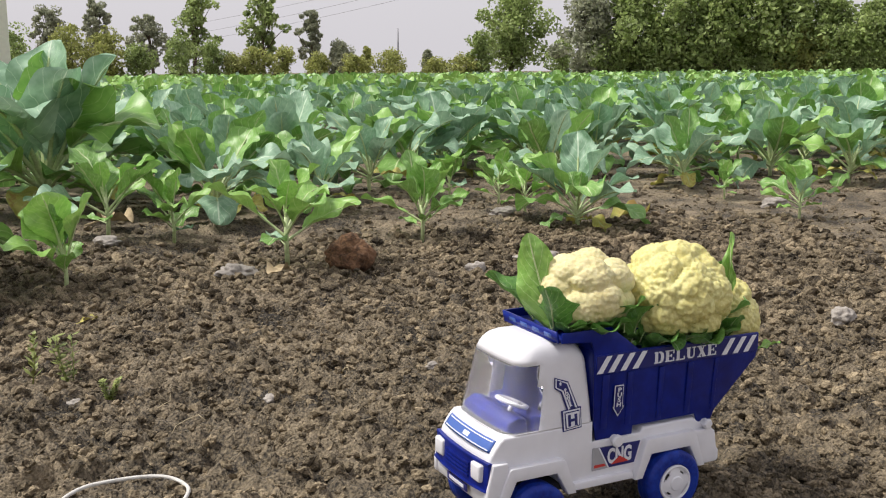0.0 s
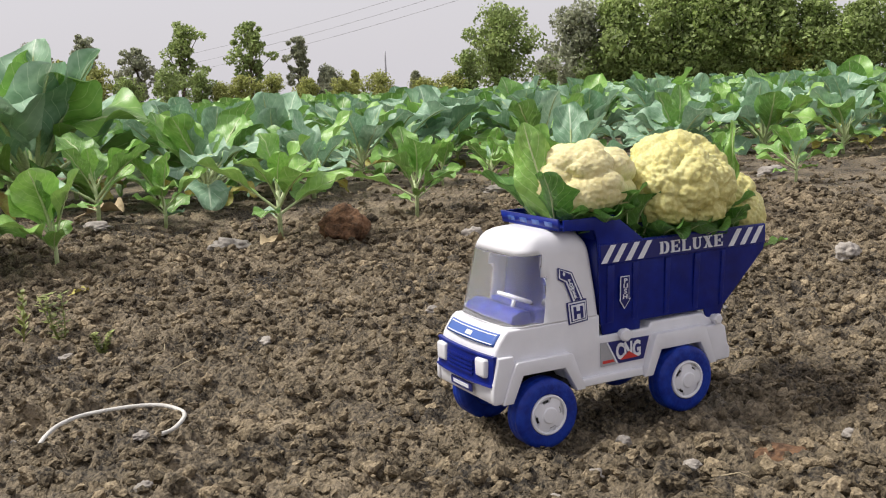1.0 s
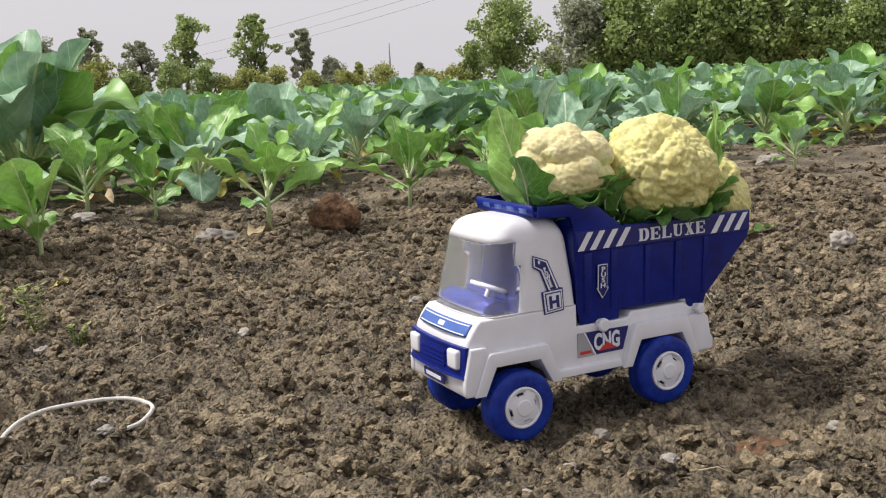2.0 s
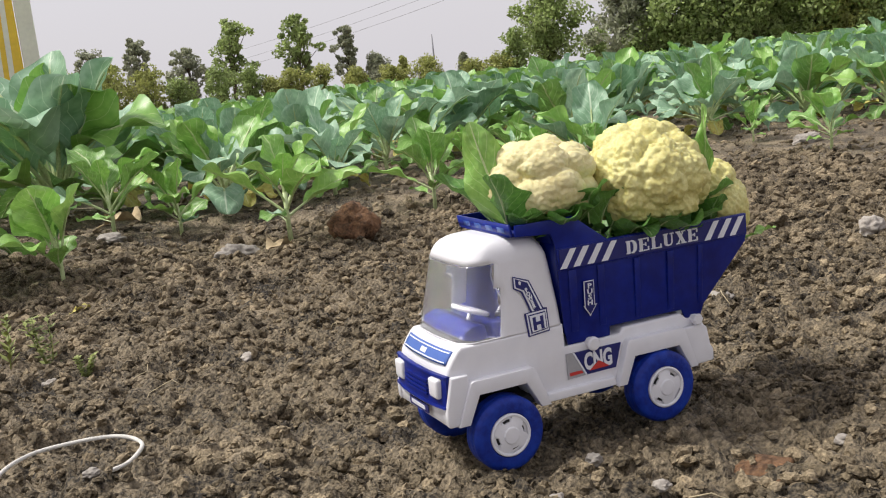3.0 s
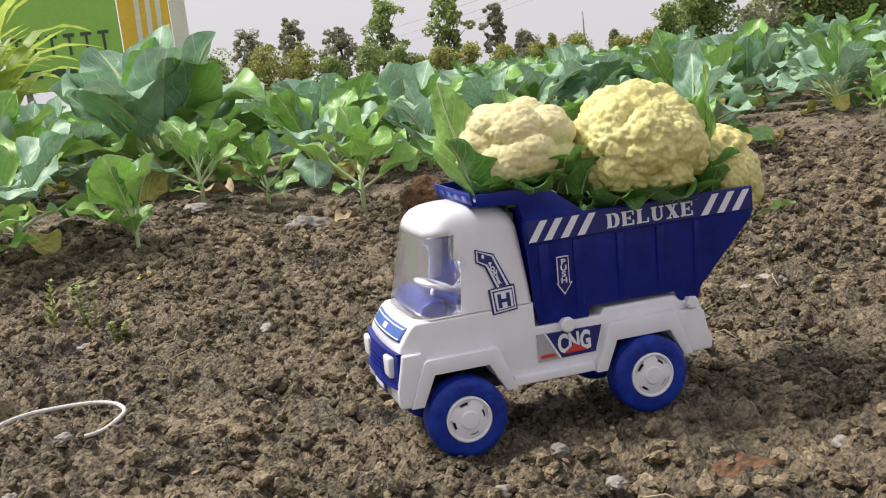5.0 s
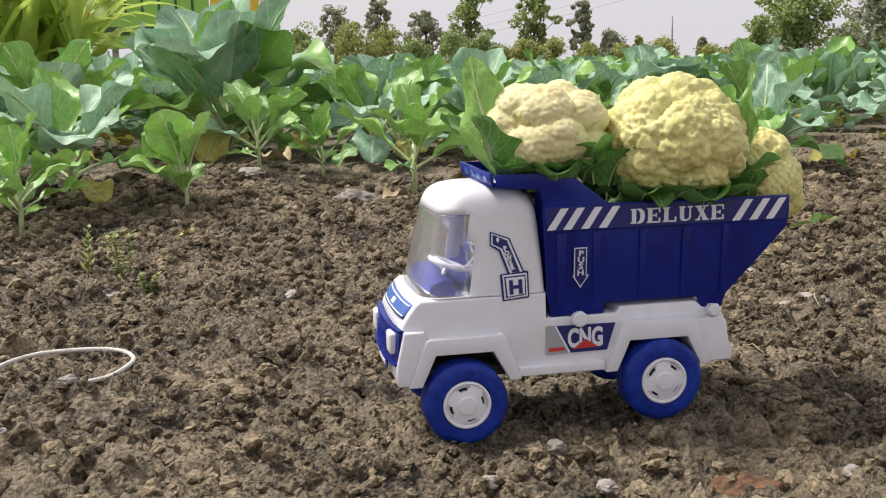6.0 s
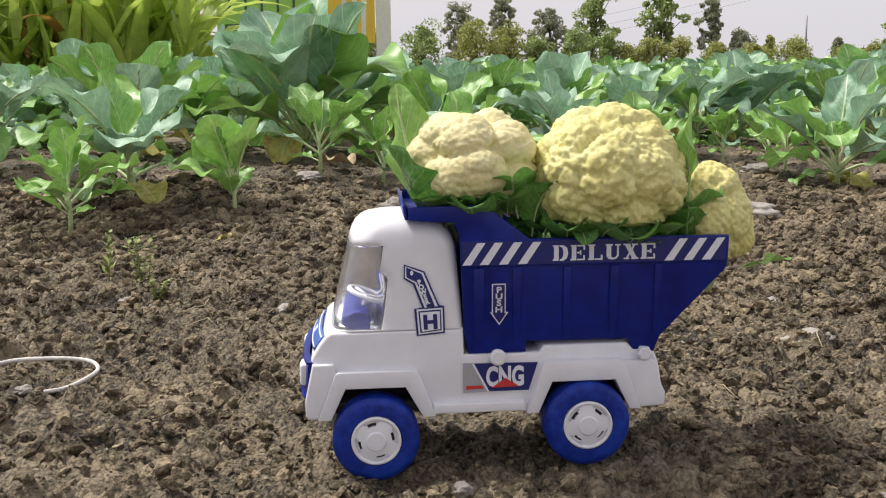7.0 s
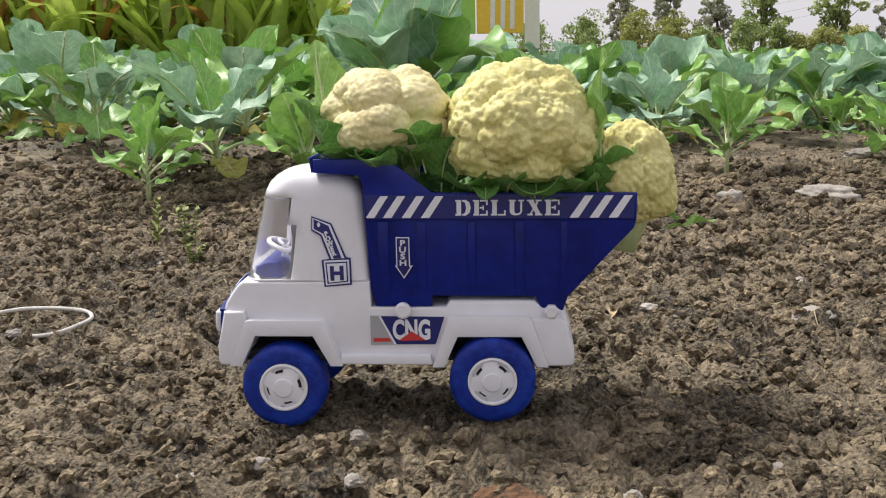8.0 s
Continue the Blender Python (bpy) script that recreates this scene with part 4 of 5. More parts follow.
FIELD = [LEAF, LEAF_BLUE, LEAF_YOUNG, LEAF_DRY]
tagged(new("crop_rows", joined("crop_rows", field_chunks([p for p in far_rows if p[1] < 13], 2, 6, False), FIELD)), "dense rows of cauliflower plants across the field", "crop", kind="stuff")
tagged(new("far_crop", joined("far_crop", field_chunks([p for p in far_rows if p[1] >= 13], 1, 4, True), FIELD)), "far rows of the cauliflower field", "crop", kind="stuff")

# ---------- a strip of tall green fodder behind the beds ----------
FODDER = leaf_material("fodder_blade", (0.30, 0.43, 0.05), (0.66, 0.78, 0.18), (0.45, 0.5, 0.2), through=0.5)
FODDER_DRY = leaf_material("fodder_dry", (0.40, 0.19, 0.04), (0.62, 0.34, 0.09), (0.5, 0.4, 0.2), through=0.5)
blades = []
bank = [leaf_arrays(1, 7, width=w, petiole=0.05, a0=a, bend=b, cup=0.3, wave=0.01, seed=70 + i, rib=False, blunt=0.5) for i, (w, a, b) in enumerate(((0.10, 84, 25), (0.12, 80, 60), (0.09, 86, 10), (0.13, 75, 100)))]
rng = np.random.default_rng(21)
for i in range(2300):
    y = rng.uniform(5.7, 9.0)
    x = rng.uniform(-1.35 * y - 1, -0.14 * y - 0.3)
    z = float(ridge(x, y))
    h = rng.uniform(0.80, 1.22)
    for k in range(4):
        co, quads, uv, slot = bank[int(rng.integers(0, 4))]
        m = np.array(pose(0, 0, 0, 0, 0, rng.uniform(0, 360)))[:3, :3]
        dry = rng.random() < (0.30 if x < -2.6 else 0.04)
        blades.append((co @ m.T * h * rng.uniform(0.55, 1.0) + np.array((x, y, z + h * 0.12 * k)), quads, uv, slot + int(dry)))
tagged(new("fodder_crop", joined("fodder_crop", blades, [FODDER, FODDER_DRY])), "tall yellow-green fodder crop with some dry orange leaves", "crop", kind="stuff")

# ---------- hoarding beyond the crops ----------
SIGN_GREEN = material("sign_green", (0.30, 0.55, 0.10), 0.6, 0.08, 20, 2, 0)
SIGN_YELLOW = material("sign_yellow", (0.80, 0.52, 0.05), 0.6, 0.1, 20, 2, 0)
SIGN_WHITE = material("sign_white", (0.75, 0.72, 0.62), 0.7, 0.08, 20, 2, 0)
SIGN_INK = material("sign_ink", (0.05, 0.10, 0.05), 0.7, 0.1, 20, 2, 0)
SIGN_RED = material("sign_ochre", (0.45, 0.22, 0.05), 0.7, 0.1, 20, 2, 0)
hoard = empty("hoarding", pose(0.80, 12.6, -0.32, 0, 0, 0))
tagged(hoard, "tall painted roadside board in green, yellow and white", "signboard")
for x0, x1, z0, z1, mt, lab in ((-0.61, -0.42, 0.8, 3.2, SIGN_WHITE, "off-white edge of the board"), (-1.22, -0.62, 1.0, 3.2, SIGN_YELLOW, "yellow board panel with pale stripes"), (-2.6, -1.235, 1.0, 3.2, SIGN_GREEN, "bright green board panel with dark writing"), (-5.6, -2.9, 1.05, 2.6, SIGN_WHITE, "off-white board panel with ochre writing")):
    bm = bmesh.new()
    box(bm, (x0, 0, z0), (x1, 0.05, z1), 0.008)
    part("panel", bm, mt, hoard, lab, smooth=False)
for x0 in (-1.05, -0.92, -0.8):
    bm = bmesh.new()
    prism(bm, [(x0, 1.05), (x0 + 0.06, 1.05), (x0 + 0.12, 3.1), (x0 + 0.06, 3.1)], -0.008, -0.003)
    part("pale_stripe", bm, SIGN_WHITE, hoard, smooth=False)
rng = np.random.default_rng(4)
for k in range(6):
    bm = bmesh.new()
    x0 = -2.5 + 0.2 * k
    box(bm, (x0, -0.008, 1.62), (x0 + 0.13, -0.003, 1.66))
    box(bm, (x0 + 0.05, -0.008, 1.40), (x0 + 0.08, -0.003, 1.62))
    part("writing_bar", bm, SIGN_INK, hoard, smooth=False)
for k in range(3):
    bm = bmesh.new()
    box(bm, (-2.5 + 0.4 * k, -0.008, 1.16), (-2.2 + 0.4 * k, -0.003, 1.26))
    part("writing_bar", bm, SIGN_INK, hoard, smooth=False)
for k in range(16):
    bm = bmesh.new()
    x0 = -5.45 + 0.155 * k
    box(bm, (x0, -0.008, 1.25), (x0 + 0.03, -0.003, 1.55))
    box(bm, (x0 + 0.03, -0.008, 1.52 if k % 2 else 1.38), (x0 + 0.11, -0.003, 1.55 if k % 2 else 1.41))
    part("writing_bar", bm, SIGN_RED, hoard, smooth=False)
for x0 in (-5.3, -3.1, -2.4, -0.8):
    bm = bmesh.new()
    tube(bm, [(x0, 0.1, 0), (x0, 0.1, 2.6)], 0.04, 8)
    part("post", bm, STONE, hoard)

# ---------- trees ----------
BARK = material("bark", (0.10, 0.075, 0.055), 0.9, 0.35, 30, 3, 0.5, 20)


def foliage_material(name, dark, light):
    m = material(name, dark, 0.65, 0.25, 3.0, 0.5, 0, second=light)
    n, l = m.node_tree.nodes, m.node_tree.links
    b = n["Principled BSDF"]
    geo = n.new("ShaderNodeNewGeometry")
    hsv = n.new("ShaderNodeHueSaturation")
    mr = n.new("ShaderNodeMapRange")
    mr.inputs["To Min"].default_value, mr.inputs["To Max"].default_value = 0.6, 1.4
    l.new(geo.outputs["Random Per Island"], mr.inputs["Value"])
    l.new(mr.outputs[0], hsv.inputs["Value"])
    src = b.inputs["Base Color"].links[0].from_socket
    l.new(src, hsv.inputs["Color"])
    l.new(hsv.outputs[0], b.inputs["Base Color"])
    tr, ms = n.new("ShaderNodeBsdfTranslucent"), n.new("ShaderNodeMixShader")
    ms.inputs[0].default_value = 0.4
    l.new(hsv.outputs[0], tr.inputs["Color"])
    l.new(b.outputs[0], ms.inputs[1])
    l.new(tr.outputs[0], ms.inputs[2])
    l.new(ms.outputs[0], n["Material Output"].inputs["Surface"])
    return m


# distance haze is put into these colours: all paled, one greyed as well
TREE_GREEN = foliage_material("foliage", (0.24, 0.32, 0.11), (0.46, 0.56, 0.21))
TREE_HAZY = foliage_material("foliage_hazy", (0.29, 0.31, 0.21), (0.48, 0.50, 0.35))
TREE_YELLOW = foliage_material("foliage_yellow", (0.30, 0.34, 0.10), (0.54, 0.55, 0.19))


def spray(rng, centre, radius, count, size):
    """Small leaf quads round a clump's centre, thicker towards its shell."""
    d = rng.normal(0, 1, (count, 3))
    d /= np.linalg.norm(d, axis=1, keepdims=True)
    p = centre + d * (radius * rng.uniform(0.35, 1.05, (count, 1)) ** 0.6)
    a, b = rng.normal(0, 1, (count, 3)), rng.normal(0, 1, (count, 3))
    a /= np.linalg.norm(a, axis=1, keepdims=True)
    b -= a * (a * b).sum(1, keepdims=True)
    b /= np.linalg.norm(b, axis=1, keepdims=True)
    s = size * rng.uniform(0.6, 1.3, (count, 1))
    co = np.stack([p - a * s, p - b * s * 0.6, p + a * s, p + b * s * 0.6], 1).reshape(-1, 3)
    return co, np.arange(count * 4).reshape(-1, 4)


def tree(az, dist, height, spread, label, seed, mat, base=0.3, clumps=34, leaves=70, bushy=1.0, name="tree", stretch=1.0):
    """A tree at a bearing (degrees, to the left positive) with trunk, limbs and a ragged crown of leaf sprays."""
    rng = np.random.default_rng(seed)
    x, y = -0.45 - dist * math.sin(radians(az)), -0.85 + dist * math.cos(radians(az))
    e = empty(name, pose(x, y, 0.0))
    tagged(e, label, "tree" if name == "tree" else "bush", group="trees behind the field")
    bm = bmesh.new()
    lean_x = rng.uniform(-0.05, 0.05) * height
    top = height * 0.86
    spine = [Vector((lean_x * (k / 6) ** 2 + rng.uniform(-0.02, 0.02) * height * 0.4, rng.uniform(-0.01, 0.01) * height, top * k / 6)) for k in range(7)]
    tube(bm, spine, 0.022 * height + 0.03, 8, 0.15)
    part("trunk", bm, BARK, e)
    off = 0
    cos, qs = [], []
    for c in range(clumps):
        k = base + (1 - base) * ((c + 0.5) / clumps) ** 0.9
        start = spine[min(5, int(k * 0.75 * 6))]
        prof = math.sin(math.pi * min(0.97, 0.14 + 0.80 * (k - base) / (1 - base))) ** 0.7
        yaw = c * 2.4 + rng.uniform(-0.5, 0.5)
        r = spread * prof * rng.uniform(0.15, 1.0) * (0.75 + 0.25 * math.sin(3 * yaw + seed))
        tip = Vector((lean_x * k + math.cos(yaw) * r, math.sin(yaw) * r, height * k * rng.uniform(0.92, 1.0)))
        if c % 2 == 0:
            limb = bmesh.new()
            tube(limb, [start, (start + tip) / 2 + Vector((0, 0, 0.03 * height)), tip], 0.006 * height + 0.01, 5, 0.3)
            part("limb", limb, BARK, e)
        co, q = spray(rng, np.array(tip), spread * rng.uniform(0.14, 0.46) * bushy * np.array((1, 1, 0.75 * stretch)), leaves, 0.016 * height + 0.045)
        cos.append(co)
        qs.append(q + off)
        off += len(co)
    me = raw_mesh("crown", np.concatenate(cos), np.concatenate(qs))
    me.polygons.foreach_set("use_smooth", np.zeros(len(me.polygons), bool))
    me.materials.append(mat)
    crown = new("crown", me)
    crown.parent = e
    return e


TALL, ROUND, BUSH = "slender tall tree with an open ragged crown", "broad leafy green tree at the field edge", "low bushy thicket at the field edge"
D = 70
for az, top, half, kind, mt, seed in ((-6.00, 3.48, 1.19, "open", TREE_HAZY, 1), (-8.42, 3.85, 0.96, "open", TREE_HAZY, 2), (-11.03, 3.11, 1.19, "open", TREE_HAZY, 3), (-13.21, 4.30, 1.30, "open", TREE_GREEN, 4), (-16.80, 4.22, 1.30, "open", TREE_GREEN, 5),
                                      (-19.44, 3.41, 0.89, "open", TREE_HAZY, 6), (-20.86, 1.63, 0.89, "round", TREE_HAZY, 7), (-22.42, 1.33, 0.52, "open", TREE_YELLOW, 8), (-25.62, 1.19, 0.37, "round", TREE_HAZY, 9), (-30.29, 4.37, 2.59, "round", TREE_GREEN, 10)):
    h, s = D * math.tan(radians(top)) + 0.45, D * math.tan(radians(half))
    if kind == "open":
        tree(az, D, h, s * 1.15, TALL, seed, mt, 0.26, 44, 70, 0.62)
    else:
        tree(az, D, h, s, ROUND, seed, mt, 0.16, 60, 130, 0.95)
for az, top, half, mt, seed in ((-3.95, 2.22, 1.63, TREE_GREEN, 31), (-6.81, 2.37, 1.63, TREE_YELLOW, 32), (-8.66, 2.15, 1.41, TREE_YELLOW, 33), (-12.43, 1.93, 1.26, TREE_GREEN, 34), (-14.13, 1.63, 0.96, TREE_GREEN, 35), (-16.27, 1.33, 0.96, TREE_YELLOW, 36), (-17.78, 1.26, 0.96, TREE_YELLOW, 37),
                               (-23.61, 1.11, 1.11, TREE_YELLOW, 38), (-21.68, 0.89, 1.04, TREE_YELLOW, 39), (-19.74, 0.96, 0.96, TREE_YELLOW, 40), (-27.54, 0.82, 1.19, TREE_YELLOW, 41), (-32.98, 1.63, 1.04, TREE_GREEN, 42), (-28.58, 2.15, 0.96, TREE_GREEN, 43), (-26.13, 0.67, 1.11, TREE_YELLOW, 44),
                               (-15.13, 0.96, 0.89, TREE_YELLOW, 45), (-10.25, 1.48, 1.04, TREE_GREEN, 46), (-1.18, 1.93, 1.78, TREE_GREEN, 47)):
    h, s = 62 * math.tan(radians(top)) + 0.45, 62 * math.tan(radians(half))
    tree(az, 62, h, s, BUSH, seed, mt, 0.05, 30, 120, 1.1, "thicket")
for az, top, half, mt, seed in ((-34.55, 4.15, 1.78, TREE_HAZY, 51), (-36.75, 4.59, 1.93, TREE_GREEN, 52), (-38.28, 2.37, 1.41, TREE_GREEN, 53), (-39.59, 5.19, 2.22, TREE_GREEN, 54), (-41.77, 5.63, 2.22, TREE_GREEN, 55), (-42.79, 2.22, 1.78, TREE_GREEN, 56), (-44.14, 5.48, 2.15, TREE_GREEN, 57),
                               (-46.80, 3.71, 1.63, TREE_GREEN, 58), (-48.94, 3.41, 1.78, TREE_GREEN, 59), (-35.61, 1.93, 1.33, TREE_GREEN, 60), (-40.59, 1.93, 1.48, TREE_GREEN, 61), (-45.50, 1.93, 1.48, TREE_YELLOW, 62), (-48.11, 1.70, 1.63, TREE_GREEN, 63), (-51.72, 4.15, 2.07, TREE_GREEN, 64)):
    h, s = 52 * math.tan(radians(top)) + 0.45, 52 * math.tan(radians(half))
    tree(az, 52, h, s * 1.25, ROUND if top > 4 else BUSH, seed, mt, 0.08, 56, 140, 1.0, "tree" if top > 4 else "thicket")

# a bare mast and three cables far off
STEEL = material("dull_steel", (0.28, 0.28, 0.30), 0.6, 0.1, 5, 1, 0, metallic=0.4)
bm = bmesh.new()
mx, my = -0.45 + 80 * math.sin(radians(24.1)), -0.85 + 80 * math.cos(radians(24.1))
tube(bm, [(mx, my, 0), (mx, my, 80 * math.tan(radians(2.35)) + 0.45)], 0.09, 6, 0.6)
tagged(part("mast", bm, STEEL), "thin grey pole standing behind the field", "pole")
def spot(az, d, el):
    return Vector((-0.45 - d * math.sin(radians(az)), -0.85 + d * math.cos(radians(az)), 0.4 + d * math.tan(radians(el))))


ends = []
for az, d, els in ((-41.8, 54, (8.2, 8.8, 9.4)), (-13.2, 110, (1.7, 2.1, 2.6))):
    bm = bmesh.new()
    top = spot(az, d, els[2] + 0.3)
    tube(bm, [(top.x, top.y, -0.1), top], 0.12, 8, 0.7)
    tagged(part("utility_pole", bm, STEEL), "grey pole carrying the overhead cables", "pole")
    ends.append([spot(az, d, el) for el in els])
for p0, p1 in zip(*ends):
    bm = bmesh.new()
    tube(bm, [p0.lerp(p1, k / 16) - Vector((0, 0, 0.6 * math.sin(math.pi * k / 16))) for k in range(17)], 0.013, 5)
    tagged(part("power_line", bm, STEEL), "thin overhead cable against the sky", "cable", group="overhead cables")

# ---------- soil crumbs, stones and litter ----------
def lump(rng, sub):
    b = bmesh.new()
    bmesh.ops.create_icosphere(b, subdivisions=sub, radius=1.0)
    off = Vector(rng.uniform(-9, 9, 3))
    for v in b.verts:
        k = 1 + 0.6 * noise.noise(v.co * 1.2 + off) + 0.45 * noise.noise(v.co * 2.9 + off)
        v.co = v.co * k
    sq = rng.uniform(0.55, 0.9)
    co = np.array([(v.co.x, v.co.y * rng.uniform(0.98, 1.02), v.co.z * sq) for v in b.verts])
    b.verts.index_update()
    tri = np.array([[v.index for v in f.verts] for f in b.faces])
    b.free()
    return co, tri


rng = np.random.default_rng(3)
small, large = [lump(rng, 1) for _ in range(8)], [lump(rng, 2) for _ in range(10)]
cos, tris, off = [], [], 0
N = 76000
cx, cy = rng.uniform(-1.0, 1.55, N) + rng.normal(0, 0.16, N), -0.45 + 2.15 * rng.random(N) ** 1.35 + rng.normal(0, 0.12, N)
cs = (0.0014 + 0.0070 * rng.random(N) ** 3.6) * (1 + 0.8 * np.clip(np.hypot(cx, cy) - 0.6, 0, 1))
cz, patch = ground_z(cx, cy), noise2(cx / 0.16, cy / 0.16, 77)
for x, y, z, size, thin in zip(cx, cy, cz, cs, patch):
    if thin < -0.35 and size < 0.005:
        continue
    if -0.16 < x < 0.17 and -0.03 < y < 0.14:
        size = min(size, 0.003)
    co, tri = (large if size > 0.0058 else small)[int(rng.integers(0, 8))]
    m = np.array(pose(0, 0, 0, rng.uniform(-40, 40), rng.uniform(-40, 40), rng.uniform(0, 360)))[:3, :3]
    co = co * np.array((rng.uniform(0.7, 1.4), rng.uniform(0.7, 1.2), rng.uniform(0.7, 1.15)))
    cos.append(co @ m.T * size + np.array((x, y, z + size * 0.3)))
    tris.append(tri + off)
    off += len(co)
me = raw_mesh("soil_crumbs", np.concatenate(cos), np.concatenate(tris))
me.polygons.foreach_set("use_smooth", np.zeros(len(me.polygons), bool))
me.materials.append(CLOD)
tagged(new("soil_crumbs", me), "loose dark crumbs and clods of soil", "soil", kind="stuff")


# coarser clods on the strip beside the rows
cos, tris, off = [], [], 0
N = 14000
cx, cy = rng.uniform(-2.2, 3.6, N), rng.uniform(0.9, 3.2, N)
cs = 0.0026 + 0.010 * rng.random(N) ** 4.5
cz = ground_z(cx, cy)
for x, y, z, size in zip(cx, cy, cz, cs):
    if -0.75 < x < 1.2 and y < 1.3:
        continue
    co, tri = (large if size > 0.009 else small)[int(rng.integers(0, 8))]
    m = np.array(pose(0, 0, 0, rng.uniform(-40, 40), rng.uniform(-40, 40), rng.uniform(0, 360)))[:3, :3]
    cos.append(co * np.array((1.3, 1.0, 0.8)) @ m.T * size + np.array((x, y, z + size * 0.2)))
    tris.append(tri + off)
    off += len(co)
me = raw_mesh("soil_clods", np.concatenate(cos), np.concatenate(tris))
me.polygons.foreach_set("use_smooth", np.zeros(len(me.polygons), bool))
me.materials.append(CLOD)
tagged(new("soil_clods", me), "coarse dark clods between the plants", "soil", kind="stuff")


def stone(name, x, y, sx, sy, sz, mat, label, seed, sink=0.3, turn=0.0, category="stone", group="stones lying on the soil"):
    r = np.random.default_rng(seed)
    co, tri = lump(r, 4)
    co = 0.68 * co / np.abs(co).max() + 0.32 * co / np.linalg.norm(co, axis=1, keepdims=True)
    co = co / np.abs(co).max(0) * np.array((sx, sy, sz))
    co += 0.05 * min(sx, sy, sz) * r.normal(0, 1, co.shape) * 0.4
    m = raw_mesh(name, co, tri)
    m.materials.append(mat)
    ob = new(name, m)
    ob.matrix_world = pose(x, y, float(ground_z(x, y)) + sz * (1 - 2 * sink), r.uniform(-8, 8), r.uniform(-8, 8), turn)
    return tagged(ob, label, category, group=group)


stone("clod", 0.27, 1.42, 0.072, 0.062, 0.062, BRICK_CLOD, "rust-brown lump of earth beside a young plant", 201, 0.2, 20, "clod")
stone("stone", 0.00, 1.44, 0.062, 0.040, 0.024, STONE, "flat pale grey stone in the soil", 202, 0.35, 15)
stone("stone", 0.54, 1.28, 0.030, 0.028, 0.024, STONE, "rounded pale stone on the soil", 203, 0.25, 0)
stone("stone", 0.93, 0.52, 0.030, 0.025, 0.024, STONE, "pale broken stone on the soil", 204, 0.25, 40)
stone("stone", 0.45, 0.37, 0.040, 0.030, 0.016, STONE, "grey stone half buried in soil", 205, 0.42, 10)
stone("stone", -0.22, 1.88, 0.050, 0.036, 0.016, STONE, "flat pale stone under a young plant", 206, 0.35, 70)
stone("stone", -0.45, 0.74, 0.017, 0.013, 0.010, STONE, "small pale stone on the soil", 207, 0.3, 0)
stone("stone", 1.02, 1.98, 0.06, 0.036, 0.018, STONE, "flat grey stone at the field edge", 208, 0.3, 0)
stone("stone", 2.00, 1.80, 0.06, 0.036, 0.024, STONE, "pale stone at the field edge", 209, 0.3, 0)
stone("stone", 0.75, 1.33, 0.070, 0.040, 0.020, STONE, "flat pale stone slab in the soil", 210, 0.35, -10)
stone("stone", -0.14, -0.105, 0.013, 0.009, 0.005, STONE, "thin white chip of stone", 211, 0.25, 25)
stone("clod", 0.10, -0.135, 0.034, 0.026, 0.012, BRICK_CLOD, "low reddish lump of earth pressed into the soil", 212, 0.55, 10, "clod")
for k, (x, y, s) in enumerate(((-0.02, -0.045, 0.0085), (-0.09, -0.095, 0.009), (0.19, -0.14, 0.008), (-0.01, -0.135, 0.008), (-0.29, -0.05, 0.009), (-0.44, 0.22, 0.008), (-0.34, 0.46, 0.011), (-0.2, 0.55, 0.01), (0.5, 0.6, 0.011), (-0.56, 0.33, 0.010), (0.62, 0.1, 0.010), (0.30, -0.10, 0.007), (-0.7, 0.5, 0.013), (0.27, 0.42, 0.010), (-0.47, 0.05, 0.008), (0.1, 0.62, 0.012))):
    stone("pebble", x, y, s * 1.2, s, s * 0.75, STONE, "small pale pebble in the soil", 220 + k, 0.25, 37 * k, "pebble", "pebbles in the soil")


def litter(name, mat, x, y, length, turn, label, seed, lift=0.004, **kw):
    co, quads, uv, slot = leaf_arrays(4, 10, seed=seed, **{**dict(width=0.42, petiole=0.3, a0=18, bend=30, cup=0.5, wave=0.09), **kw})
    m = dress(raw_mesh(name, co * length, quads), quads, uv, slot, [mat, mat])
    ob = new(name, m)
    ob.matrix_world = pose(x, y, float(ground_z(x, y)) + lift, 0, 0, turn)
    return tagged(ob, label, "leaf", group="fallen leaves")


litter("fallen_leaf", DEAD_LEAF, 0.13, 1.40, 0.11, 220, "curled pale brown fallen leaf on soil", 301)
litter("fallen_leaf", DEAD_LEAF, -0.22, 2.30, 0.19, -55, "long curled pale brown fallen leaf", 302)
litter("fallen_leaf", DEAD_LEAF, -0.70, 1.58, 0.14, 200, "dry brown fallen leaf under the plants", 303)
litter("fallen_leaf", DEAD_LEAF, -1.25, 2.2, 0.20, -40, "pale dry fallen leaf under a large plant", 304)
YELLOW_LEAF = material("yellow_leaf", (0.55, 0.48, 0.10), 0.6, 0.15, 60, 20, 0.2, second=(0.65, 0.6, 0.2))
litter("fallen_leaf", YELLOW_LEAF, -0.39, 1.22, 0.05, 15, "small yellow fallen leaf on soil", 305)
litter("fallen_leaf", YELLOW_LEAF, 1.12, 1.78, 0.10, 10, "yellow fallen leaf at the field edge", 306)
litter("fallen_leaf", YELLOW_LEAF, -0.62, 2.25, 0.16, 150, "yellowed leaf lying under a plant", 307)
litter("fallen_leaf", LEAF_DRY, 1.25, 1.80, 0.22, 5, "fallen green and yellow leaf on soil", 308)
litter("fallen_leaf", DEAD_LEAF, 0.22, 0.38, 0.05, 80, "small dry fallen leaf on soil", 309)

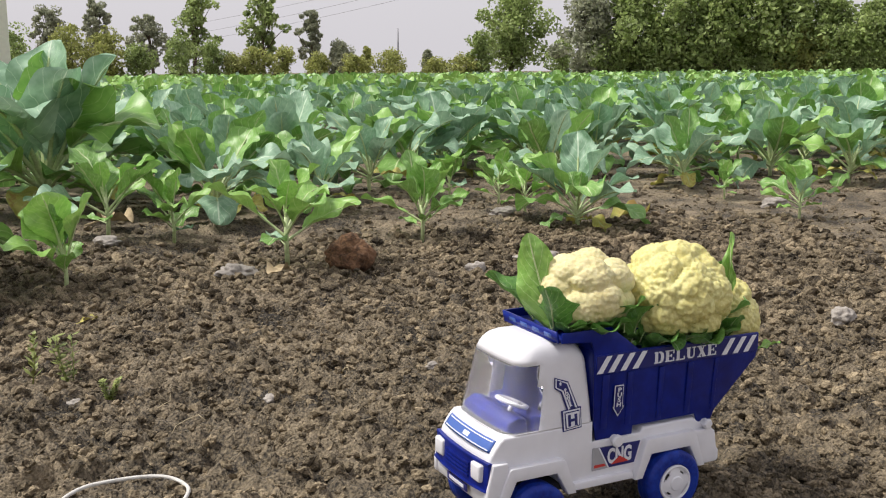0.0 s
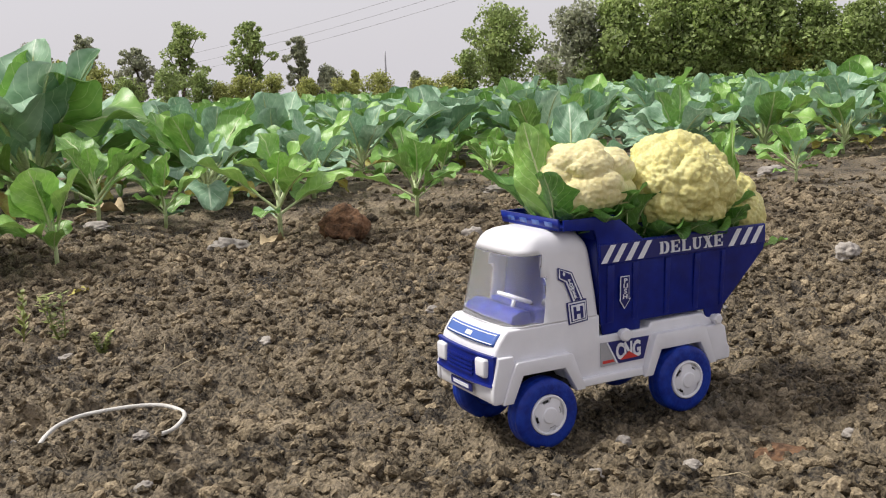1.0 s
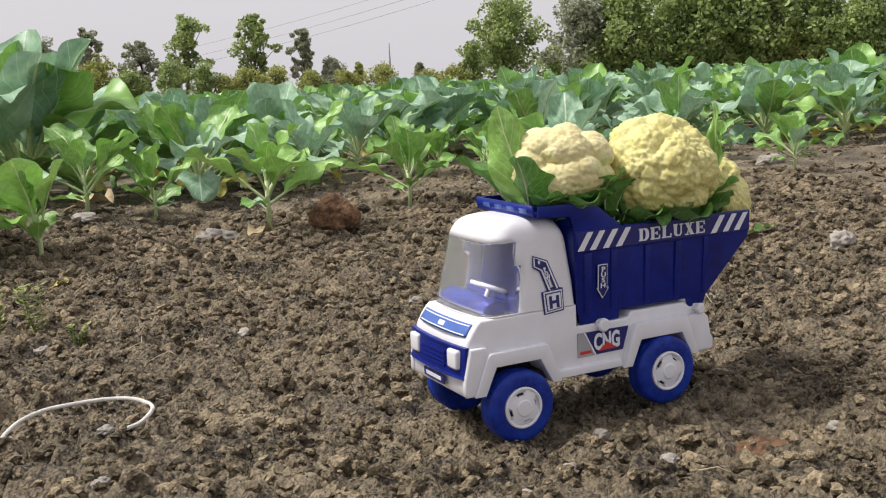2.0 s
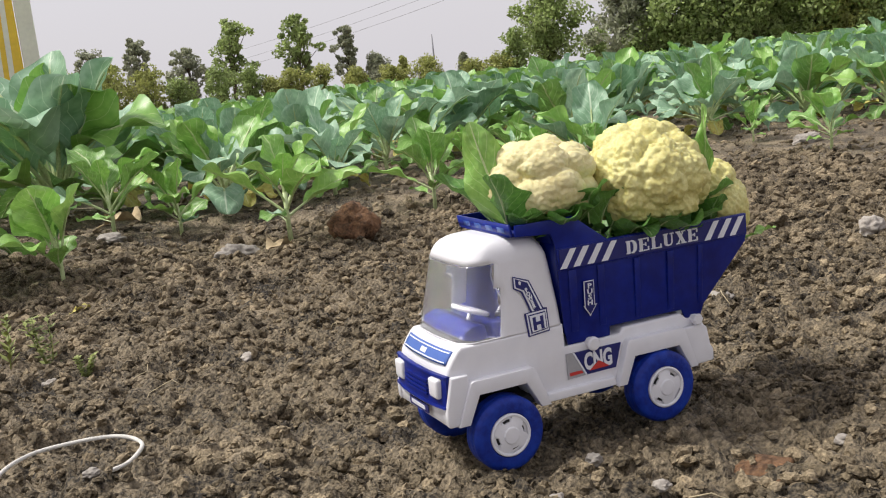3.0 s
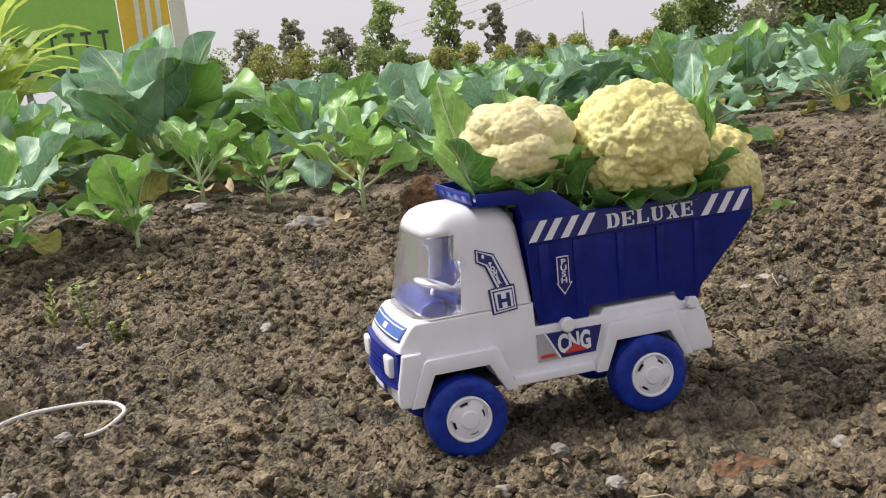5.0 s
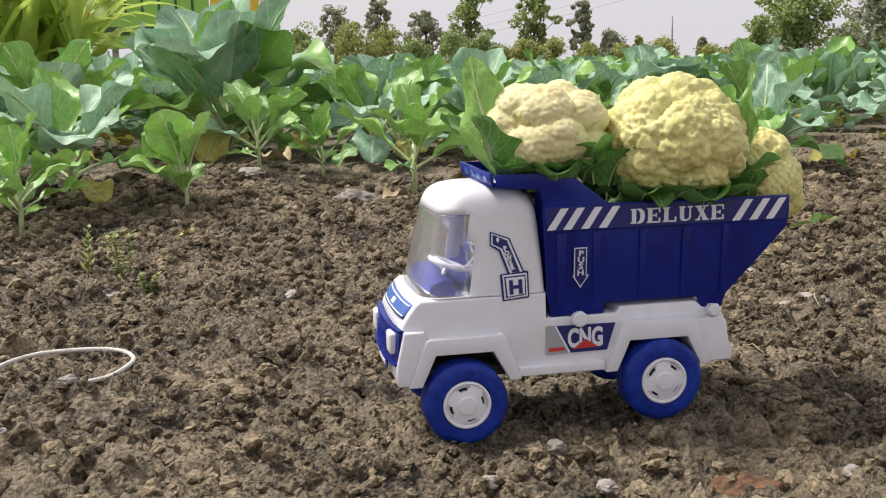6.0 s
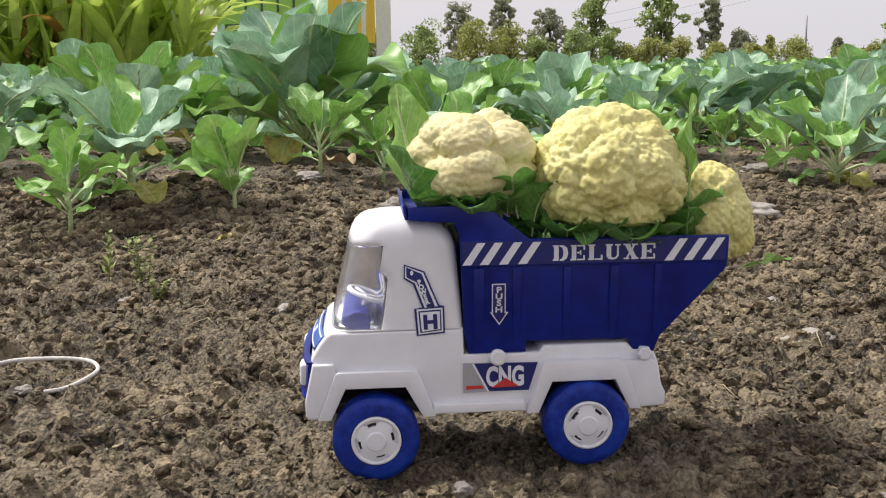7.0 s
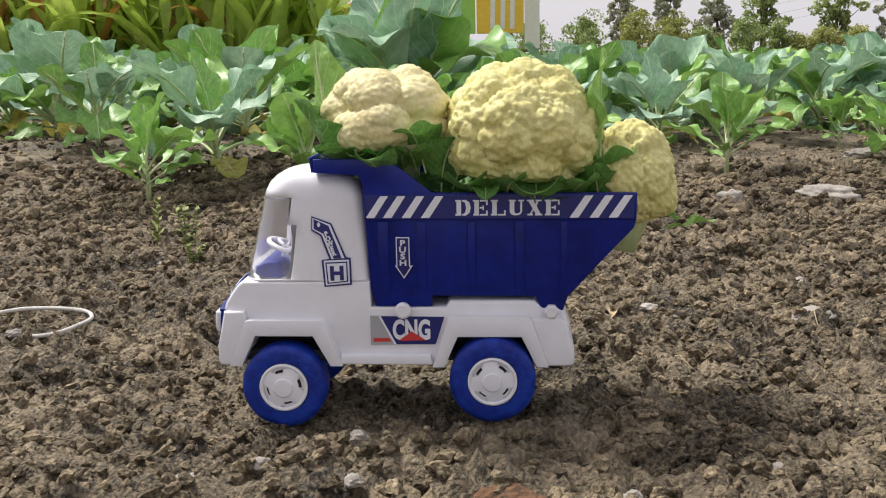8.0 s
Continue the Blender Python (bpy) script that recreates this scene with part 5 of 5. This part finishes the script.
# a white cord lying in an arch
bm = bmesh.new()
pts = []
turn = Matrix.Rotation(radians(-16), 3, "Z")
for a, b, lift in ((-0.074, -0.085, 0.004), (-0.073, -0.050, 0.007), (-0.064, -0.018, 0.011), (-0.045, 0.004, 0.014), (-0.018, 0.012, 0.016), (0.015, 0.018, 0.016), (0.042, 0.016, 0.014), (0.062, 0.000, 0.011), (0.072, -0.030, 0.008), (0.062, -0.062, 0.005), (0.045, -0.078, 0.004)):
    p = turn @ Vector((a, b, 0)) + Vector((-0.445, 0.315, 0))
    pts.append(p + Vector((0, 0, max(0.012, float(ground_z(p.x, p.y)) + 0.004) + lift * 0.6)))
fine = []
for i in range(len(pts) - 1):
    p0, p1, p2, p3 = pts[max(0, i - 1)], pts[i], pts[i + 1], pts[min(len(pts) - 1, i + 2)]
    for k in range(6):
        t = k / 6
        fine.append(0.5 * ((2 * p1) + (p2 - p0) * t + (2 * p0 - 5 * p1 + 4 * p2 - p3) * t * t + (3 * p1 - p0 - 3 * p2 + p3) * t ** 3))
fine.append(pts[-1])
tube(bm, fine, 0.0024, 8)
tagged(part("cord", bm, TWINE), "short white cord lying in an arch on soil", "cord")

# weeds and straws
WEED = material("weed", (0.20, 0.26, 0.06), 0.6, 0.3, 80, 20, 0.1, second=(0.36, 0.40, 0.12))
STRAW = material("straw", (0.42, 0.35, 0.22), 0.7, 0.2, 90, 30, 0.1)


def weed(x, y, height, seed, label, spiky):
    r = np.random.default_rng(seed)
    e = empty("weed", pose(x, y, float(ground_z(x, y))))
    tagged(e, label, "weed", group="weeds on the bare soil")
    for s in range(1 if spiky else 4):
        b = bmesh.new()
        lean = Vector((r.uniform(-0.5, 0.5), r.uniform(-0.4, 0.4), 1.0)) * height * (0.9 if not spiky else 1) if not spiky else Vector((0.08, 0, 1)) * height
        tube(b, [(0, 0, -0.005), lean * 0.5 + Vector((r.uniform(-1, 1) * 0.006, 0, 0)), lean], 0.0014, 5, 0.4)
        n = 26 if spiky else 22
        for k in range(n):
            f = 0.15 + 0.85 * k / n
            p = lean * f
            a = k * 2.4
            ln = height * (0.16 * (1.1 - f) + 0.05 if spiky else 0.16)
            d = Vector((math.cos(a), math.sin(a), 0.9 if spiky else 0.35)) * ln
            w = Vector((-math.sin(a), math.cos(a), 0)) * 0.0042
            q = [b.verts.new(p), b.verts.new(p + d * 0.5 + w), b.verts.new(p + d), b.verts.new(p + d * 0.5 - w)]
            b.faces.new(q)
        part("shoot", b, WEED, e)
    return e


weed(-0.50, 0.84, 0.09, 401, "short spiky green weed shoot in the soil", True)
weed(-0.44, 0.84, 0.10, 402, "straggly yellow-green weed with thin leaves", False)
weed(-0.40, 0.72, 0.04, 403, "small straggly green weed on the soil", False)
rng = np.random.default_rng(9)
for k in range(26):
    x, y = rng.uniform(-0.8, 0.8), rng.uniform(-0.3, 0.9)
    if -0.2 < x < 0.25 and -0.06 < y < 0.17:
        continue
    a, ln = rng.uniform(0, 6.3), rng.uniform(0.02, 0.07)
    b = bmesh.new()
    pts = []
    for j in range(5):
        px, py = x + math.cos(a + 0.3 * j) * ln * j / 4, y + math.sin(a + 0.3 * j) * ln * j / 4
        pts.append((px, py, float(ground_z(px, py)) + 0.003 + 0.003 * math.sin(j)))
    tube(b, pts, 0.0009, 5, 0.6)
    tagged(part("straw", b, STRAW), "thin dry straw lying on the soil", "straw", group="straws on the soil")

HEADS = [((0.000, 0.044, 0.255), (0.060, 0.058, 0.052), 15, 95, 1500, 8, CURD_PALE, "pale cream cauliflower head wrapped in green leaves"),
         ((0.113, 0.030, 0.240), (0.066, 0.066, 0.064), 30, 190, 1700, 11, CURD, "large yellowish cauliflower head with knobbly florets"),
         ((0.200, 0.050, 0.199), (0.048, 0.050, 0.054), 16, 120, 1100, 23, CURD, "yellowish cauliflower head hanging over the tail")]
heads = []
for place, radii, big, small_n, tiny, seed, mt, label in HEADS:
    e = empty("cauliflower", pose(*place))
    tagged(e, label, "cauliflower", group="load of cauliflowers")
    part("curd", curd_mesh("curd", radii, big, small_n, tiny, seed, (0.24, 0.038, 0.024) if mt is CURD_PALE else (0.12, 0.040, 0.046)), mt, e)
    bm = bmesh.new()
    tube(bm, [(0, 0, -0.2 * radii[2]), (0, 0, -0.7 * radii[2]), ((0.004 if place[0] < 0.15 else -0.05), 0, (-0.045 if place[0] < 0.15 else -0.01) - 0.35 * radii[2])], 0.030, 12, 0.75)
    part("stalk", bm, STALK, e)
    heads.append((e, place))


def wrap_leaf(head, x, y, z, yaw, tilt, roll, length, seed, label="", mat=None, **kw):
    """A leaf of a head, its foot at a place in the bed."""
    e, (hx, hy, hz) = heads[head]
    me = leaf_mesh([mat or LEAF_FRESH, STALK], 5, 14, seed=seed, **{**dict(width=0.5, petiole=0.12, a0=70, bend=30, cup=0.45, wave=0.075, blunt=1.2, lobes=4, rib_r=0.010), **kw})
    ob = new("leaf", me)
    ob.parent = e
    ob.matrix_local = pose(x - hx, y - hy, z - hz, 0, 0, yaw) @ pose(0, 0, 0, 0, tilt, 0) @ pose(0, 0, 0, roll, 0, 0) @ Matrix.Diagonal((length, length, length, 1))
    if label:
        tagged(ob, label)
    return ob


# first head: a tall leaf over the cab guard, small ones at its foot
wrap_leaf(0, -0.044, 0.030, 0.214, 236, -6, 12, 0.112, 1, "tall curled pale green leaf", LEAF_YOUNG, width=0.50, a0=86, bend=-6, cup=0.6, petiole=0.05, blunt=0.75)
wrap_leaf(0, -0.046, 0.026, 0.217, 205, 10, -10, 0.066, 2, width=0.75, a0=74, bend=10, cup=0.6, petiole=0.05, blunt=0.9)
wrap_leaf(0, 0.000, 0.020, 0.200, 255, 20, 0, 0.055, 3, width=0.7, a0=62, bend=30)
wrap_leaf(0, 0.034, 0.012, 0.212, 262, 10, 10, 0.056, 4, width=0.8, a0=84, bend=70)
wrap_leaf(0, 0.056, 0.014, 0.198, 275, 8, -20, 0.056, 5, width=0.75, a0=86, bend=60)
wrap_leaf(0, 0.046, 0.016, 0.196, 300, 5, 0, 0.054, 9, width=0.75, a0=84, bend=40)
wrap_leaf(0, 0.020, 0.085, 0.205, 90, 15, 0, 0.080, 6, width=0.6)
wrap_leaf(0, -0.030, 0.080, 0.210, 140, 15, 0, 0.085, 7, width=0.6)
for k, (x, yaw, ln) in enumerate(((-0.034, 250, 0.040), (-0.018, 265, 0.036), (-0.002, 270, 0.040), (0.014, 280, 0.038), (0.026, 262, 0.042), (-0.026, 225, 0.045))):
    wrap_leaf(0, x, 0.018, 0.213, yaw, 25, 0, ln, 60 + k, width=0.85, a0=68, bend=40, petiole=0.05)
# second head: leaves under the curd, some hanging over the side
for k, (x, y, z, yaw, tilt, length) in enumerate(((0.075, 0.022, 0.178, 262, 18, 0.060), (0.100, 0.020, 0.175, 275, 15, 0.065), (0.125, 0.020, 0.172, 268, 22, 0.066), (0.150, 0.022, 0.172, 285, 12, 0.062), (0.060, 0.050, 0.185, 200, 10, 0.07), (0.165, 0.035, 0.18, 320, 5, 0.07), (0.10, 0.09, 0.18, 90, 20, 0.08), (0.14, 0.09, 0.18, 70, 20, 0.08))):
    wrap_leaf(1, x, y, z, yaw, tilt, 0, length, 20 + k, width=0.75, a0=66, bend=45, petiole=0.1)
wrap_leaf(1, 0.124, 0.016, 0.208, 272, 30, 0, 0.034, 40, width=0.95, a0=35, bend=95, petiole=0.05)
wrap_leaf(1, 0.085, 0.014, 0.200, 265, 20, 0, 0.036, 41, width=0.8, a0=40, bend=80, petiole=0.05)
wrap_leaf(1, 0.166, 0.030, 0.190, 300, 0, 0, 0.095, 42, width=0.32, a0=82, bend=10)
wrap_leaf(1, 0.176, 0.012, 0.196, 20, -4, 0, 0.115, 43, "thin upright yellow-green leaf stalk", LEAF_YOUNG, width=0.12, a0=88, bend=6)
# third head
wrap_leaf(2, 0.180, 0.020, 0.170, 250, 10, 0, 0.062, 50, width=0.6, a0=76, bend=30)
wrap_leaf(2, 0.205, 0.070, 0.180, 20, 40, 0, 0.055, 51, width=0.5, a0=25, bend=20)
wrap_leaf(2, 0.195, 0.085, 0.175, 80, 20, 0, 0.08, 52, width=0.6)
wrap_leaf(2, 0.228, 0.030, 0.160, 350, 10, 0, 0.046, 53, "pale yellow-green leaf tip", LEAF_YOUNG, width=0.26, a0=25, bend=10)
# loose dark leaves that fill the bed under the heads
rng = np.random.default_rng(17)
for k in range(26):
    x, y = rng.uniform(-0.03, 0.19), rng.uniform(0.014, 0.10)
    h = 0 if x < 0.05 else (1 if x < 0.15 else 2)
    wrap_leaf(h, x, y, (0.205 if x < 0.04 else 0.182) - 0.008 * rng.random(), rng.uniform(0, 360), rng.uniform(25, 60), rng.uniform(-20, 20), rng.uniform(0.035, 0.055), 80 + k, width=0.8, a0=70, bend=50)
